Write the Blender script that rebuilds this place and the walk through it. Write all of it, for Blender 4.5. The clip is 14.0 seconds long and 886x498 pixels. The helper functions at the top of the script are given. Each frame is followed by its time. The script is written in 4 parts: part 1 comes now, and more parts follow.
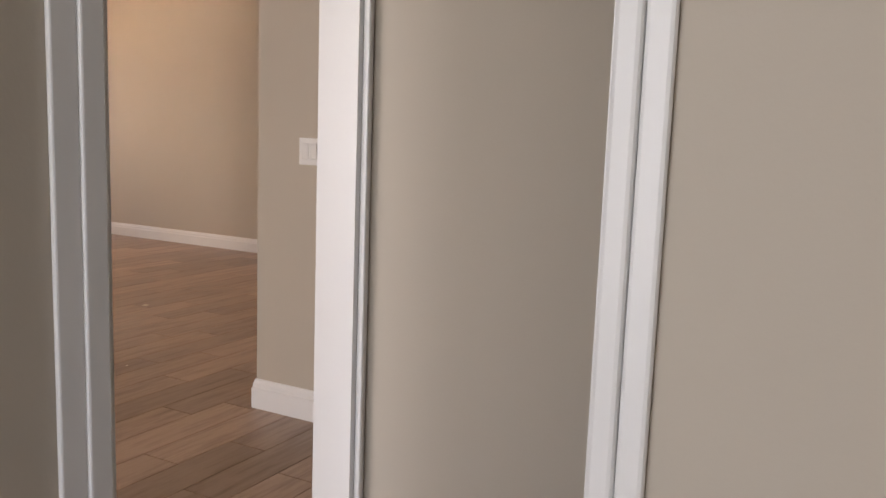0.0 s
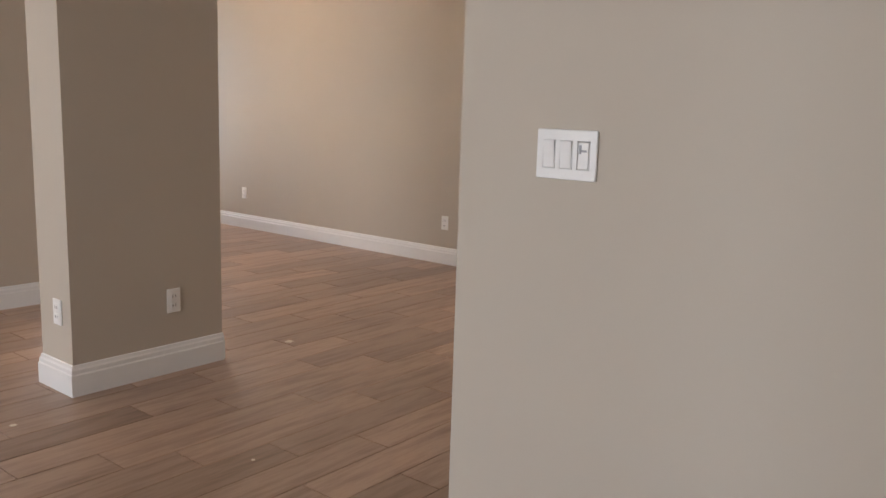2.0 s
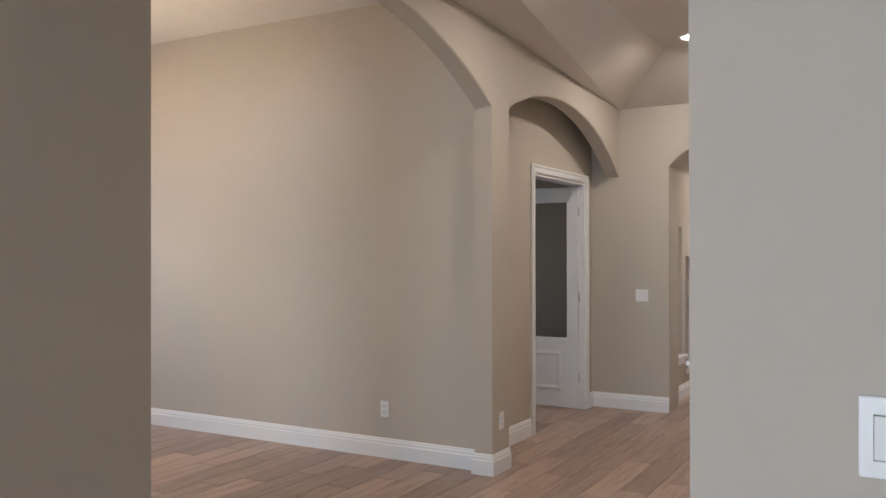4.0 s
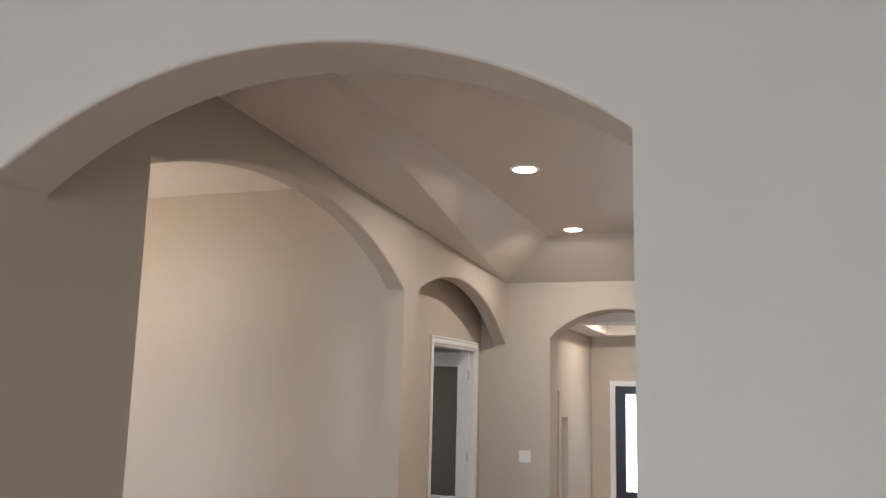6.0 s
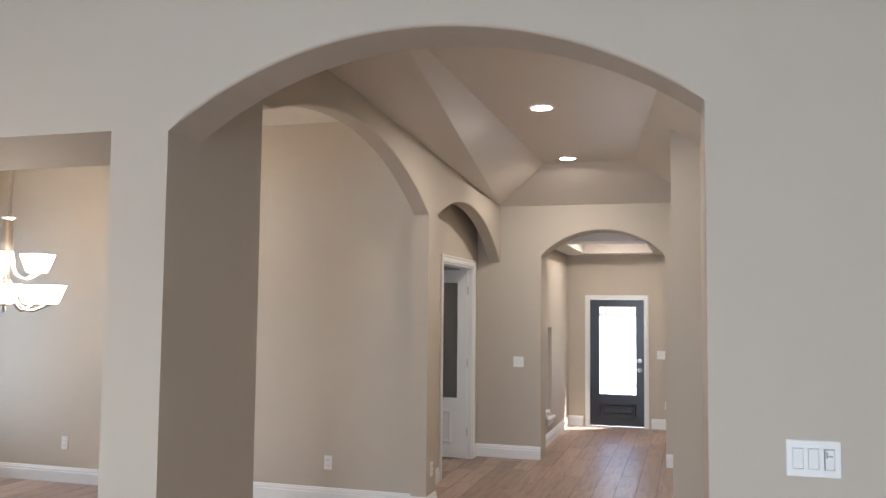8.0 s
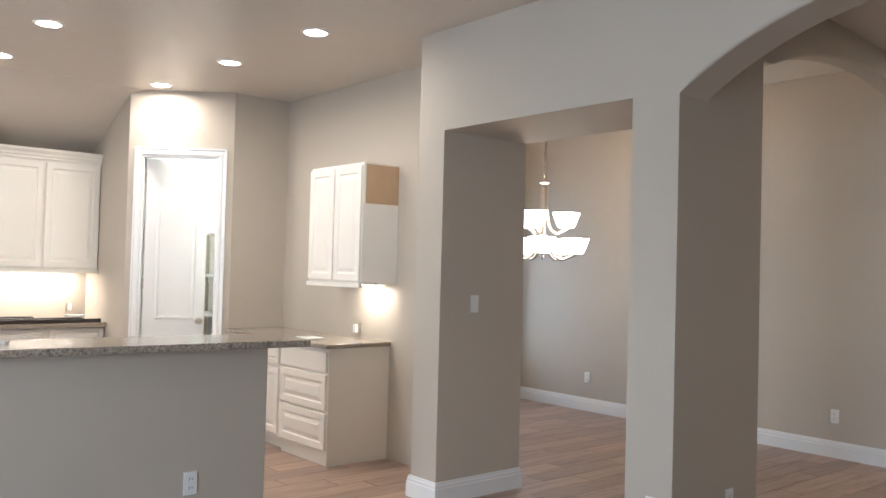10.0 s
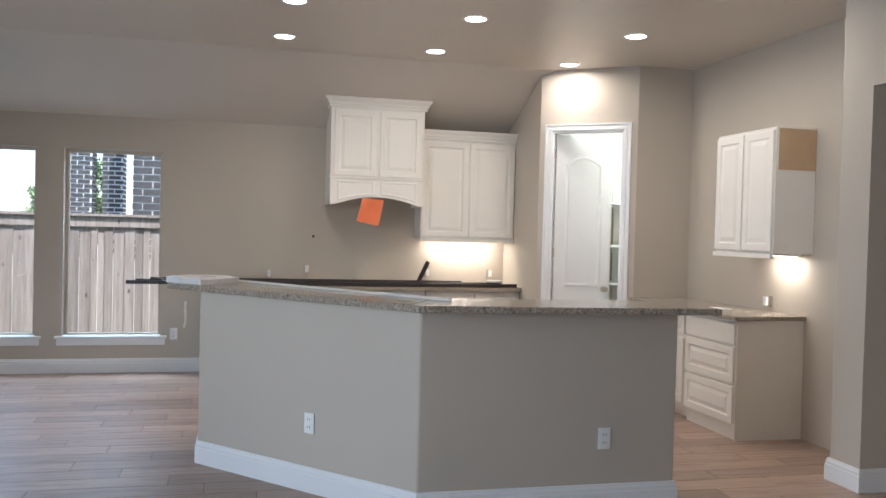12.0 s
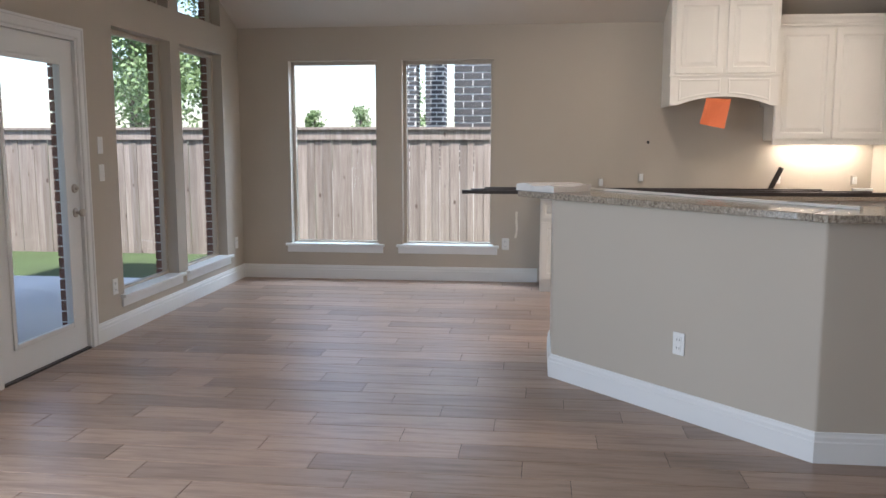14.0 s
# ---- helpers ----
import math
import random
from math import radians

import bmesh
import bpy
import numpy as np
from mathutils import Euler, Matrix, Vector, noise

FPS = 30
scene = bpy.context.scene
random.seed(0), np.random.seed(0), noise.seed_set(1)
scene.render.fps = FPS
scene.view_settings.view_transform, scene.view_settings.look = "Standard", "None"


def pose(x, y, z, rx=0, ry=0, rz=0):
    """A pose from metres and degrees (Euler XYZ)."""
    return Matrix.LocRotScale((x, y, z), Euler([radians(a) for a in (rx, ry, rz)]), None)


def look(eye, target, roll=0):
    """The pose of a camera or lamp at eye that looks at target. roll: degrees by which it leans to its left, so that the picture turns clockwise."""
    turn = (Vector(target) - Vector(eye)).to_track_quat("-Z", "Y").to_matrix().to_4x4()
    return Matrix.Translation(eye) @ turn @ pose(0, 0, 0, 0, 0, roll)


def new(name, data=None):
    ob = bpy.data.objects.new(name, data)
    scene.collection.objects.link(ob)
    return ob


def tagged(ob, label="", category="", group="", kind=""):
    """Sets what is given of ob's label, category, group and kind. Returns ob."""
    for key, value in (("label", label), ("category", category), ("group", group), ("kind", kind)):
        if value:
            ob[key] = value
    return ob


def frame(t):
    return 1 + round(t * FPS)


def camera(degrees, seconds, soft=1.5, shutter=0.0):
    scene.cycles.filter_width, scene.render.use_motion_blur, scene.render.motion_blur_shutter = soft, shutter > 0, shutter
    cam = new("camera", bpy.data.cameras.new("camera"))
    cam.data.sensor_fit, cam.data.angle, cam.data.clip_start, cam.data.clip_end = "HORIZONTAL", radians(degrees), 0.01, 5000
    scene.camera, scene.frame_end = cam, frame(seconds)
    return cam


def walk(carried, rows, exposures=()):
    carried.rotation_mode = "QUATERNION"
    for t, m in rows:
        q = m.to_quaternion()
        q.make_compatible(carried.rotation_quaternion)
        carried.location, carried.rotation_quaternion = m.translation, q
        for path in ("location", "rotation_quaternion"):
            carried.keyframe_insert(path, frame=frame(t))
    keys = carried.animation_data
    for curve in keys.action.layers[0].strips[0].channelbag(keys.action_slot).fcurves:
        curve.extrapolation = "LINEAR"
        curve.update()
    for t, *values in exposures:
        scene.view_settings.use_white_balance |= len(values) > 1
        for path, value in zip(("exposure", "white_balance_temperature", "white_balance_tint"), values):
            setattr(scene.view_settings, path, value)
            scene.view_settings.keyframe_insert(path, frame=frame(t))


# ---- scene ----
cam = camera(56.1, 14.0)
PATH = [
    (0, (0.625, 1.409, 1.301), (-0.32, 3.149, 1.022), 2.1),
    (0.5, (0.317, 1.678, 1.302), (-0.653, 3.409, 1.05), 2.0),
    (1, (-0.011, 1.947, 1.3), (-1.018, 3.652, 1.017), 2.0),
    (1.5, (-0.28, 2.299, 1.3), (-1.485, 3.865, 0.989), 1.8),
    (2, (-0.571, 2.593, 1.297), (-1.812, 4.125, 0.96), 1.8),
    (2.5, (-0.902, 2.807, 1.294), (-2.101, 4.363, 0.92), 2.2),
    (3, (-1.231, 2.986, 1.311), (-2.281, 4.652, 0.959), 1.1),
    (3.3, (-1.407, 3.021, 1.346), (-2.446, 4.71, 1.086), 0.5),
    (3.5, (-1.494, 3.013, 1.367), (-2.534, 4.715, 1.222), 0.2),
    (4, (-1.589, 2.965, 1.456), (-2.575, 4.705, 1.466), -0.1),
    (4.2, (-1.591, 2.913, 1.486), (-2.541, 4.667, 1.635), 0.6),
    (6.3, (-1.675, 2.153, 1.752), (-2.328, 4.017, 2.071), 2.2),
    (6.5, (-1.717, 2.049, 1.75), (-2.353, 3.924, 2.031), 2.9),
    (7, (-1.889, 1.82, 1.731), (-2.402, 3.732, 2.019), 1.8),
    (7.2, (-1.96, 1.743, 1.721), (-2.447, 3.667, 1.972), 1.0),
    (9.3, (-1.794, 0.88, 1.54), (-2.912, 2.537, 1.561), 0.75),
    (9.5, (-1.742, 0.855, 1.52), (-2.996, 2.413, 1.553), 1.15),
    (10, (-1.677, 0.868, 1.498), (-3.204, 2.159, 1.545), 1.5),
    (10.5, (-1.648, 0.811, 1.492), (-3.316, 1.915, 1.527), 1.6),
    (11, (-1.633, 0.778, 1.496), (-3.424, 1.668, 1.505), 1.4),
    (11.3, (-1.651, 0.752, 1.494), (-3.499, 1.518, 1.495), 1.4),
    (11.5, (-1.619, 0.748, 1.478), (-3.494, 1.445, 1.474), 1.5),
    (12, (-1.591, 0.736, 1.473), (-3.535, 1.204, 1.43), 1.5),
    (12.5, (-1.593, 0.703, 1.47), (-3.574, 0.962, 1.382), 1.3),
    (13, (-1.631, 0.658, 1.466), (-3.625, 0.792, 1.375), 0.8),
    (13.5, (-1.77, 0.545, 1.466), (-3.766, 0.51, 1.34), -0.0),
    (14, (-2.027, 0.399, 1.406), (-3.998, 0.173, 1.146), 0.0),
]
EXPOSURES = [(0, 1.55, 8000, 25), (0.6, 1.55, 8700, 26), (1.3, 1.55, 7900, 23), (2, 1.75, 6900, 18), (3, 1.85, 6100, 14), (4, 1.85, 6000, 12), (7, 2.05, 6050, 12), (9.5, 1.85, 5950, 10), (11, 1.25, 5750, 10), (12.5, 1.15, 5950, 12), (13, 1.15, 6350, 15), (14, 1.15, 6150, 13)]
walk(cam, [(t, look(eye, target, roll)) for t, eye, target, roll in PATH], EXPOSURES)

# ---- world and light ----
world = bpy.data.worlds.new("world")
scene.world = world
world.use_nodes = True
wn = world.node_tree
sky = wn.nodes.new("ShaderNodeTexSky")
sky.sky_type, sky.sun_disc = "NISHITA", False
sky.sun_elevation, sky.sun_rotation = radians(59), radians(56)
wn.links.new(sky.outputs[0], wn.nodes["Background"].inputs[0])
wn.nodes["Background"].inputs[1].default_value = 0.15
sun = new("sun", bpy.data.lights.new("sun", "SUN"))
sun.data.energy, sun.data.angle, sun.data.color = 5.0, radians(2), (1, 0.95, 0.88)
sun.matrix_world = look((0, 0, 30), (-12, -8, 6))
CAN_W, CHAND_W, UNDER_W, DAY_W, BED_W = 4.0, 1.7, 2.4, 44.0, 15.5
WARM = (1.0, 0.87, 0.73)
COOL = (0.78, 0.89, 1.0)


def area_lamp(name, at, target, w, h, watts, colour, spread=180):
    d = bpy.data.lights.new(name, "AREA")
    d.shape, d.size, d.size_y, d.energy, d.color, d.spread = "RECTANGLE", w, h, watts, colour, radians(spread)
    ob = new(name, d)
    ob.matrix_world = look(at, target)
    return ob


# ---- materials ----
def material(name, colour, rough=0.6, metal=0.0, vary=0.06, scale=3.0, grain=60.0, bump=0.08, spec=0.5):
    m = bpy.data.materials.new(name)
    m.use_nodes = True
    nt = m.node_tree
    b = nt.nodes["Principled BSDF"]
    b.inputs["Roughness"].default_value, b.inputs["Metallic"].default_value = rough, metal
    b.inputs["Specular IOR Level"].default_value = spec
    co = nt.nodes.new("ShaderNodeTexCoord")
    n1, n2 = nt.nodes.new("ShaderNodeTexNoise"), nt.nodes.new("ShaderNodeTexNoise")
    n1.inputs["Scale"].default_value, n2.inputs["Scale"].default_value = scale, grain
    n1.inputs["Detail"].default_value = 5
    mix = nt.nodes.new("ShaderNodeMixRGB")
    mix.inputs[1].default_value = (*[c * (1 - vary) for c in colour], 1)
    mix.inputs[2].default_value = (*[min(1, c * (1 + vary)) for c in colour], 1)
    for n in (n1, n2):
        nt.links.new(co.outputs["Object"], n.inputs["Vector"])
    nt.links.new(n1.outputs[0], mix.inputs[0])
    nt.links.new(mix.outputs[0], b.inputs["Base Color"])
    if bump:
        bp = nt.nodes.new("ShaderNodeBump")
        bp.inputs["Strength"].default_value, bp.inputs["Distance"].default_value = bump, 0.002
        nt.links.new(n2.outputs[0], bp.inputs["Height"])
        nt.links.new(bp.outputs[0], b.inputs["Normal"])
    return m


def ramp_material(name, stops, stretch, scale, rough, bump=0.2, per_object=0.0, island=False, detail=8, rough_vary=0.0):
    """Streaked or speckled surface: noise through a colour ramp, shifted piece by piece."""
    m = bpy.data.materials.new(name)
    m.use_nodes = True
    nt = m.node_tree
    b = nt.nodes["Principled BSDF"]
    b.inputs["Roughness"].default_value = rough
    co, mp, nz, rp = (nt.nodes.new("ShaderNode" + k) for k in ("TexCoord", "Mapping", "TexNoise", "ValToRGB"))
    mp.inputs["Scale"].default_value = stretch
    nz.inputs["Scale"].default_value, nz.inputs["Detail"].default_value, nz.inputs["Roughness"].default_value = scale, detail, 0.65
    while len(rp.color_ramp.elements) < len(stops):
        rp.color_ramp.elements.new(0.5)
    for e, (p, c) in zip(rp.color_ramp.elements, stops):
        e.position, e.color = p, (*c, 1)
    nt.links.new(co.outputs["Object"], mp.inputs["Vector"])
    last = rp.outputs[0]
    nt.links.new(mp.outputs[0], nz.inputs["Vector"])
    nt.links.new(nz.outputs[0], rp.inputs[0])
    if per_object:
        if island:
            src = nt.nodes.new("ShaderNodeNewGeometry").outputs["Random Per Island"]
        else:
            src = nt.nodes.new("ShaderNodeObjectInfo").outputs["Random"]
        mul = nt.nodes.new("ShaderNodeMath")
        mul.operation = "MULTIPLY"
        mul.inputs[1].default_value = 37.0
        nt.links.new(src, mul.inputs[0])
        nz.noise_dimensions = "4D"
        nt.links.new(mul.outputs[0], nz.inputs["W"])
        hsv = nt.nodes.new("ShaderNodeHueSaturation")
        rng = nt.nodes.new("ShaderNodeMapRange")
        rng.inputs["To Min"].default_value, rng.inputs["To Max"].default_value = 1 - per_object, 1 + per_object
        nt.links.new(src, rng.inputs[0])
        nt.links.new(rng.outputs[0], hsv.inputs["Value"])
        nt.links.new(last, hsv.inputs["Color"])
        last = hsv.outputs[0]
    nt.links.new(last, b.inputs["Base Color"])
    if rough_vary:
        rr = nt.nodes.new("ShaderNodeMapRange")
        rr.inputs["To Min"].default_value, rr.inputs["To Max"].default_value = rough - rough_vary, rough + rough_vary
        nt.links.new(nz.outputs[0], rr.inputs[0])
        nt.links.new(rr.outputs[0], b.inputs["Roughness"])
    bp = nt.nodes.new("ShaderNodeBump")
    bp.inputs["Strength"].default_value, bp.inputs["Distance"].default_value = bump, 0.002
    nt.links.new(nz.outputs[0], bp.inputs["Height"])
    nt.links.new(bp.outputs[0], b.inputs["Normal"])
    return m


def knots(m):
    """Dark knots scattered over sawn boards."""
    nt = m.node_tree
    b = nt.nodes["Principled BSDF"]
    old = b.inputs["Base Color"].links[0].from_socket
    co, mp, vo, mr, mix, oi, ad = (nt.nodes.new("ShaderNode" + k) for k in ("TexCoord", "Mapping", "TexVoronoi", "MapRange", "MixRGB", "ObjectInfo", "VectorMath"))
    mp.inputs["Scale"].default_value = (6, 6, 3.2)
    nt.links.new(co.outputs["Object"], ad.inputs[0])
    nt.links.new(oi.outputs["Location"], ad.inputs[1])
    nt.links.new(ad.outputs[0], mp.inputs["Vector"])
    nt.links.new(mp.outputs[0], vo.inputs["Vector"])
    vo.inputs["Scale"].default_value = 1.0
    mr.inputs["From Min"].default_value, mr.inputs["From Max"].default_value = 0.07, 0.14
    mr.inputs["To Min"].default_value, mr.inputs["To Max"].default_value = 0.85, 0.0
    nt.links.new(vo.outputs["Distance"], mr.inputs[0])
    nt.links.new(mr.outputs[0], mix.inputs[0])
    nt.links.new(old, mix.inputs[1])
    mix.inputs[2].default_value = (0.06, 0.035, 0.025, 1)
    nt.links.new(mix.outputs[0], b.inputs["Base Color"])


def glow(name, colour, strength):
    m = bpy.data.materials.new(name)
    m.use_nodes = True
    b = m.node_tree.nodes["Principled BSDF"]
    b.inputs["Base Color"].default_value = (*colour, 1)
    b.inputs["Emission Color"].default_value = (*colour, 1)
    b.inputs["Emission Strength"].default_value = strength
    return m


WALL = material("greige_wall_paint", (0.50, 0.448, 0.378), 0.75, vary=0.04, scale=1.2, grain=130, bump=0.12, spec=0.3)
CEIL = material("ceiling_paint", (0.62, 0.565, 0.50), 0.42, vary=0.03, scale=1.0, grain=90, bump=0.12, spec=0.5)
TRIM = material("white_trim_paint", (0.77, 0.775, 0.77), 0.38, vary=0.02, scale=4, grain=30, bump=0.03)
CAB = material("cream_cabinet_paint", (0.80, 0.765, 0.70), 0.42, vary=0.025, scale=5, grain=40, bump=0.03)
RAWWOOD = material("bare_maple_panel", (0.52, 0.36, 0.22), 0.6, vary=0.1, scale=8, grain=50)
PLASTIC = material("white_plastic", (0.80, 0.80, 0.78), 0.3, vary=0.01, bump=0)
DIMMER = material("grey_slider", (0.35, 0.36, 0.38), 0.4, vary=0.02, bump=0)
SLOT = material("dark_slot", (0.05, 0.05, 0.05), 0.6, vary=0.01, bump=0)
NICKEL = material("brushed_nickel", (0.55, 0.50, 0.45), 0.32, 1.0, vary=0.05, bump=0.02)
BLACKBAR = material("dark_bronze_trim", (0.03, 0.022, 0.02), 0.45, vary=0.15, bump=0.04)
FRONTDOOR = material("black_stained_door", (0.008, 0.007, 0.012), 0.28, vary=0.2, scale=10, grain=80, bump=0.05)
ALMOND = material("almond_window_frame", (0.50, 0.43, 0.35), 0.5, vary=0.03, bump=0.02)
ORANGE = material("orange_paper", (0.78, 0.20, 0.08), 0.8, vary=0.04, scale=9, bump=0.05)
WRAP = material("clear_film", (0.72, 0.70, 0.68), 0.2, vary=0.06, scale=15, grain=30, bump=0.5)
STRIP = material("primed_strip", (0.78, 0.75, 0.70), 0.5, vary=0.03, bump=0.02)
CHIPMAT = material("plaster_chip", (0.75, 0.70, 0.62), 0.9, vary=0.1, scale=40)
CONCRETE = material("patio_concrete", (0.62, 0.61, 0.59), 0.85, vary=0.08, scale=2, grain=120, bump=0.2)
GROUT = material("floor_grout", (0.13, 0.10, 0.085), 0.9, vary=0.1, scale=6)
MORTAR = material("mortar", (0.72, 0.71, 0.69), 0.95, vary=0.08, scale=8, grain=150, bump=0.3)
ROOF = material("roof_shingle", (0.16, 0.15, 0.15), 0.9, vary=0.2, scale=20, grain=60, bump=0.4)
SIDING = material("pale_siding", (0.62, 0.60, 0.57), 0.8, vary=0.05)
PLANK_STOPS = [(0.25, (0.185, 0.122, 0.090)), (0.42, (0.295, 0.202, 0.152)), (0.56, (0.385, 0.274, 0.211)), (0.7, (0.32, 0.222, 0.168)), (0.84, (0.225, 0.150, 0.113))]
PLANK = ramp_material("wood_look_tile", PLANK_STOPS, (10, 1.0, 1), 2.4, 0.36, 0.10, 0.22, rough_vary=0.03)
PLANKS_FAR = ramp_material("wood_look_tile_far", PLANK_STOPS, (10, 1.0, 1), 2.4, 0.36, 0.10, 0.22, island=True, rough_vary=0.03)
GRANITE = ramp_material("granite", [(0.28, (0.07, 0.055, 0.045)), (0.42, (0.22, 0.18, 0.14)), (0.56, (0.36, 0.31, 0.25)), (0.74, (0.52, 0.47, 0.41))], (1, 1, 1), 75, 0.16, 0.02)
FENCE = ramp_material("weathered_cedar", [(0.25, (0.15, 0.115, 0.097)), (0.5, (0.25, 0.208, 0.182)), (0.75, (0.34, 0.302, 0.275))], (14, 14, 0.8), 1.6, 0.85, 0.4, 0.24)
knots(FENCE)
BRICK_GREY = material("charcoal_brick", (0.062, 0.060, 0.060), 0.85, vary=0.5, scale=9, grain=90, bump=0.5)
BRICK_RED = material("red_brown_brick", (0.17, 0.085, 0.065), 0.85, vary=0.45, scale=9, grain=90, bump=0.5)
GRASS = material("lawn", (0.055, 0.085, 0.03), 0.9, vary=0.5, scale=3, grain=200, bump=0.6)
LEAF = material("tree_leaf", (0.15, 0.22, 0.09), 0.6, vary=0.45, scale=2, bump=0.1)
BARK = material("bark", (0.13, 0.10, 0.08), 0.9, vary=0.3, scale=12, bump=0.6)
LENS_ON = glow("lit_lens", (1.0, 0.90, 0.78), 9)
SHADE_ON = glow("lit_glass_shade", (1.0, 0.90, 0.76), 3.4)
TUBE_ON = glow("under_cabinet_lens", (1.0, 0.88, 0.70), 10)
GLASS = bpy.data.materials.new("window_glass")
GLASS.use_nodes = True
gb = GLASS.node_tree.nodes["Principled BSDF"]
gb.inputs["Transmission Weight"].default_value, gb.inputs["Roughness"].default_value, gb.inputs["IOR"].default_value = 1.0, 0.0, 1.1
gb.inputs["Base Color"].default_value = (0.97, 0.98, 0.98, 1)
FROST = bpy.data.materials.new("leaded_door_glass")
FROST.use_nodes = True
gb = FROST.node_tree.nodes["Principled BSDF"]
gb.inputs["Transmission Weight"].default_value, gb.inputs["Roughness"].default_value, gb.inputs["IOR"].default_value = 1.0, 0.12, 1.1


# ---- mesh helpers ----
def part(name, bm, mat, parent=None, label=""):
    bmesh.ops.recalc_face_normals(bm, faces=bm.faces)
    me = bpy.data.meshes.new(name)
    bm.to_mesh(me)
    bm.free()
    me.materials.append(mat)
    ob = new(name, me)
    if parent:
        ob.parent = parent
    if label:
        ob["label"] = label
    return ob


def thing(name, at=(0, 0, 0), turn=0.0, label="", category="", group="", kind=""):
    ob = new(name)
    ob.empty_display_size = 0.1
    ob.matrix_basis = pose(*at, 0, 0, turn)
    return tagged(ob, label, category, group, kind)


def box(bm, a, b):
    x0, y0, z0 = a
    x1, y1, z1 = b
    v = [bm.verts.new(p) for p in ((x0, y0, z0), (x1, y0, z0), (x1, y1, z0), (x0, y1, z0), (x0, y0, z1), (x1, y0, z1), (x1, y1, z1), (x0, y1, z1))]
    for f in ((3, 2, 1, 0), (4, 5, 6, 7), (0, 1, 5, 4), (1, 2, 6, 5), (2, 3, 7, 6), (3, 0, 4, 7)):
        bm.faces.new([v[i] for i in f])
    return bm


def boxes(*ab):
    bm = bmesh.new()
    for a, b in ab:
        box(bm, a, b)
    return bm


def soft(ob, width=0.004, segments=2):
    md = ob.modifiers.new("edges", "BEVEL")
    md.width, md.segments, md.limit_method, md.angle_limit = width, segments, "ANGLE", radians(40)
    return ob


def prism(bm, pts, z0, z1):
    lo = [bm.verts.new((x, y, z0)) for x, y in pts]
    hi = [bm.verts.new((x, y, z1)) for x, y in pts]
    bm.faces.new(lo[::-1])
    bm.faces.new(hi)
    for i in range(len(pts)):
        j = (i + 1) % len(pts)
        bm.faces.new((lo[i], lo[j], hi[j], hi[i]))
    return bm


def lathe(bm, rings, n=20, axis="z", at=(0, 0, 0)):
    """rings: (radius, height); closed at both ends."""
    rows = []
    for r, h in rings:
        row = []
        for k in range(n):
            a = 2 * math.pi * k / n
            p = (r * math.cos(a), r * math.sin(a), h)
            p = p if axis == "z" else ((h, p[0], p[1]) if axis == "x" else (p[0], h, p[1]))
            row.append(bm.verts.new(Vector(p) + Vector(at)))
        rows.append(row)
    for a, b in zip(rows, rows[1:]):
        for k in range(n):
            bm.faces.new((a[k], a[(k + 1) % n], b[(k + 1) % n], b[k]))
    bm.faces.new(rows[0])
    bm.faces.new(rows[-1])
    return bm


def wall_run(bm, prof, top, axis, c0, c1):
    """A wall along x or y from the bottom profile (u, z) up to top, between c0 and c1 across."""
    def vert(u, z, c):
        return bm.verts.new((u, c, z) if axis == "x" else (c, u, z))
    for (u0, z0), (u1, z1) in zip(prof, prof[1:]):
        b = [vert(u0, z0, c0), vert(u1, z1, c0), vert(u1, z1, c1), vert(u0, z0, c1)]
        bm.faces.new(b)
        if abs(u1 - u0) > 1e-6:
            t = [vert(u0, top, c0), vert(u1, top, c0), vert(u1, top, c1), vert(u0, top, c1)]
            bm.faces.new(t)
            bm.faces.new((b[0], b[1], t[1], t[0]))
            bm.faces.new((b[3], b[2], t[2], t[3]))
    for u, z in (prof[0], prof[-1]):
        if top - z > 1e-6:
            bm.faces.new((vert(u, z, c0), vert(u, z, c1), vert(u, top, c1), vert(u, top, c0)))
    bmesh.ops.remove_doubles(bm, verts=bm.verts, dist=1e-5)
    return bm


def arch(u0, u1, spring, top, n=22):
    """Segmental arch between two points at spring height."""
    w, h = (u1 - u0) / 2, top - spring
    r = (w * w + h * h) / (2 * h)
    out = []
    for i in range(n + 1):
        u = u0 + (u1 - u0) * i / n
        out.append((u, top - r + math.sqrt(max(0, r * r - (u - u0 - w) ** 2))))
    return out


def wall(name, prof, top, axis, c0, c1, label, extra=(), bullnose=0.0, sharp=()):
    """bullnose rounds the edges, but for those in the planes of sharp: (axis number, place)."""
    bm = wall_run(bmesh.new(), prof, top, axis, c0, c1)
    for a, b in extra:
        box(bm, a, b)
    ob = tagged(part(name, bm, WALL), label, "wall", kind="structure")
    if bullnose:
        me = ob.data
        at = me.attributes.new("bevel_weight_edge", "FLOAT", "EDGE")
        planes = [(2, top), (2, 0.0), *sharp]
        for e in me.edges:
            p, q = (me.vertices[i].co for i in e.vertices)
            at.data[e.index].value = 0.0 if any(abs(p[k] - c) < 1e-4 and abs(q[k] - c) < 1e-4 for k, c in planes) else 1.0
        md = soft(ob, bullnose, 3).modifiers[0]
        md.limit_method = "WEIGHT"
        bw = bmesh.new()
        bw.from_mesh(me)
        lay = bw.edges.layers.float["bevel_weight_edge"]
        for e in bw.edges:
            if len(e.link_faces) == 2 and e.calc_face_angle(0) < radians(25):
                e[lay] = 0.0
        bw.to_mesh(me)
        bw.free()
    return ob


BASE_PROFILE = ((0, 0), (0.017, 0), (0.017, 0.094), (0.0125, 0.100), (0.0125, 0.116), (0.008, 0.124), (0.006, 0.136), (0, 0.139))


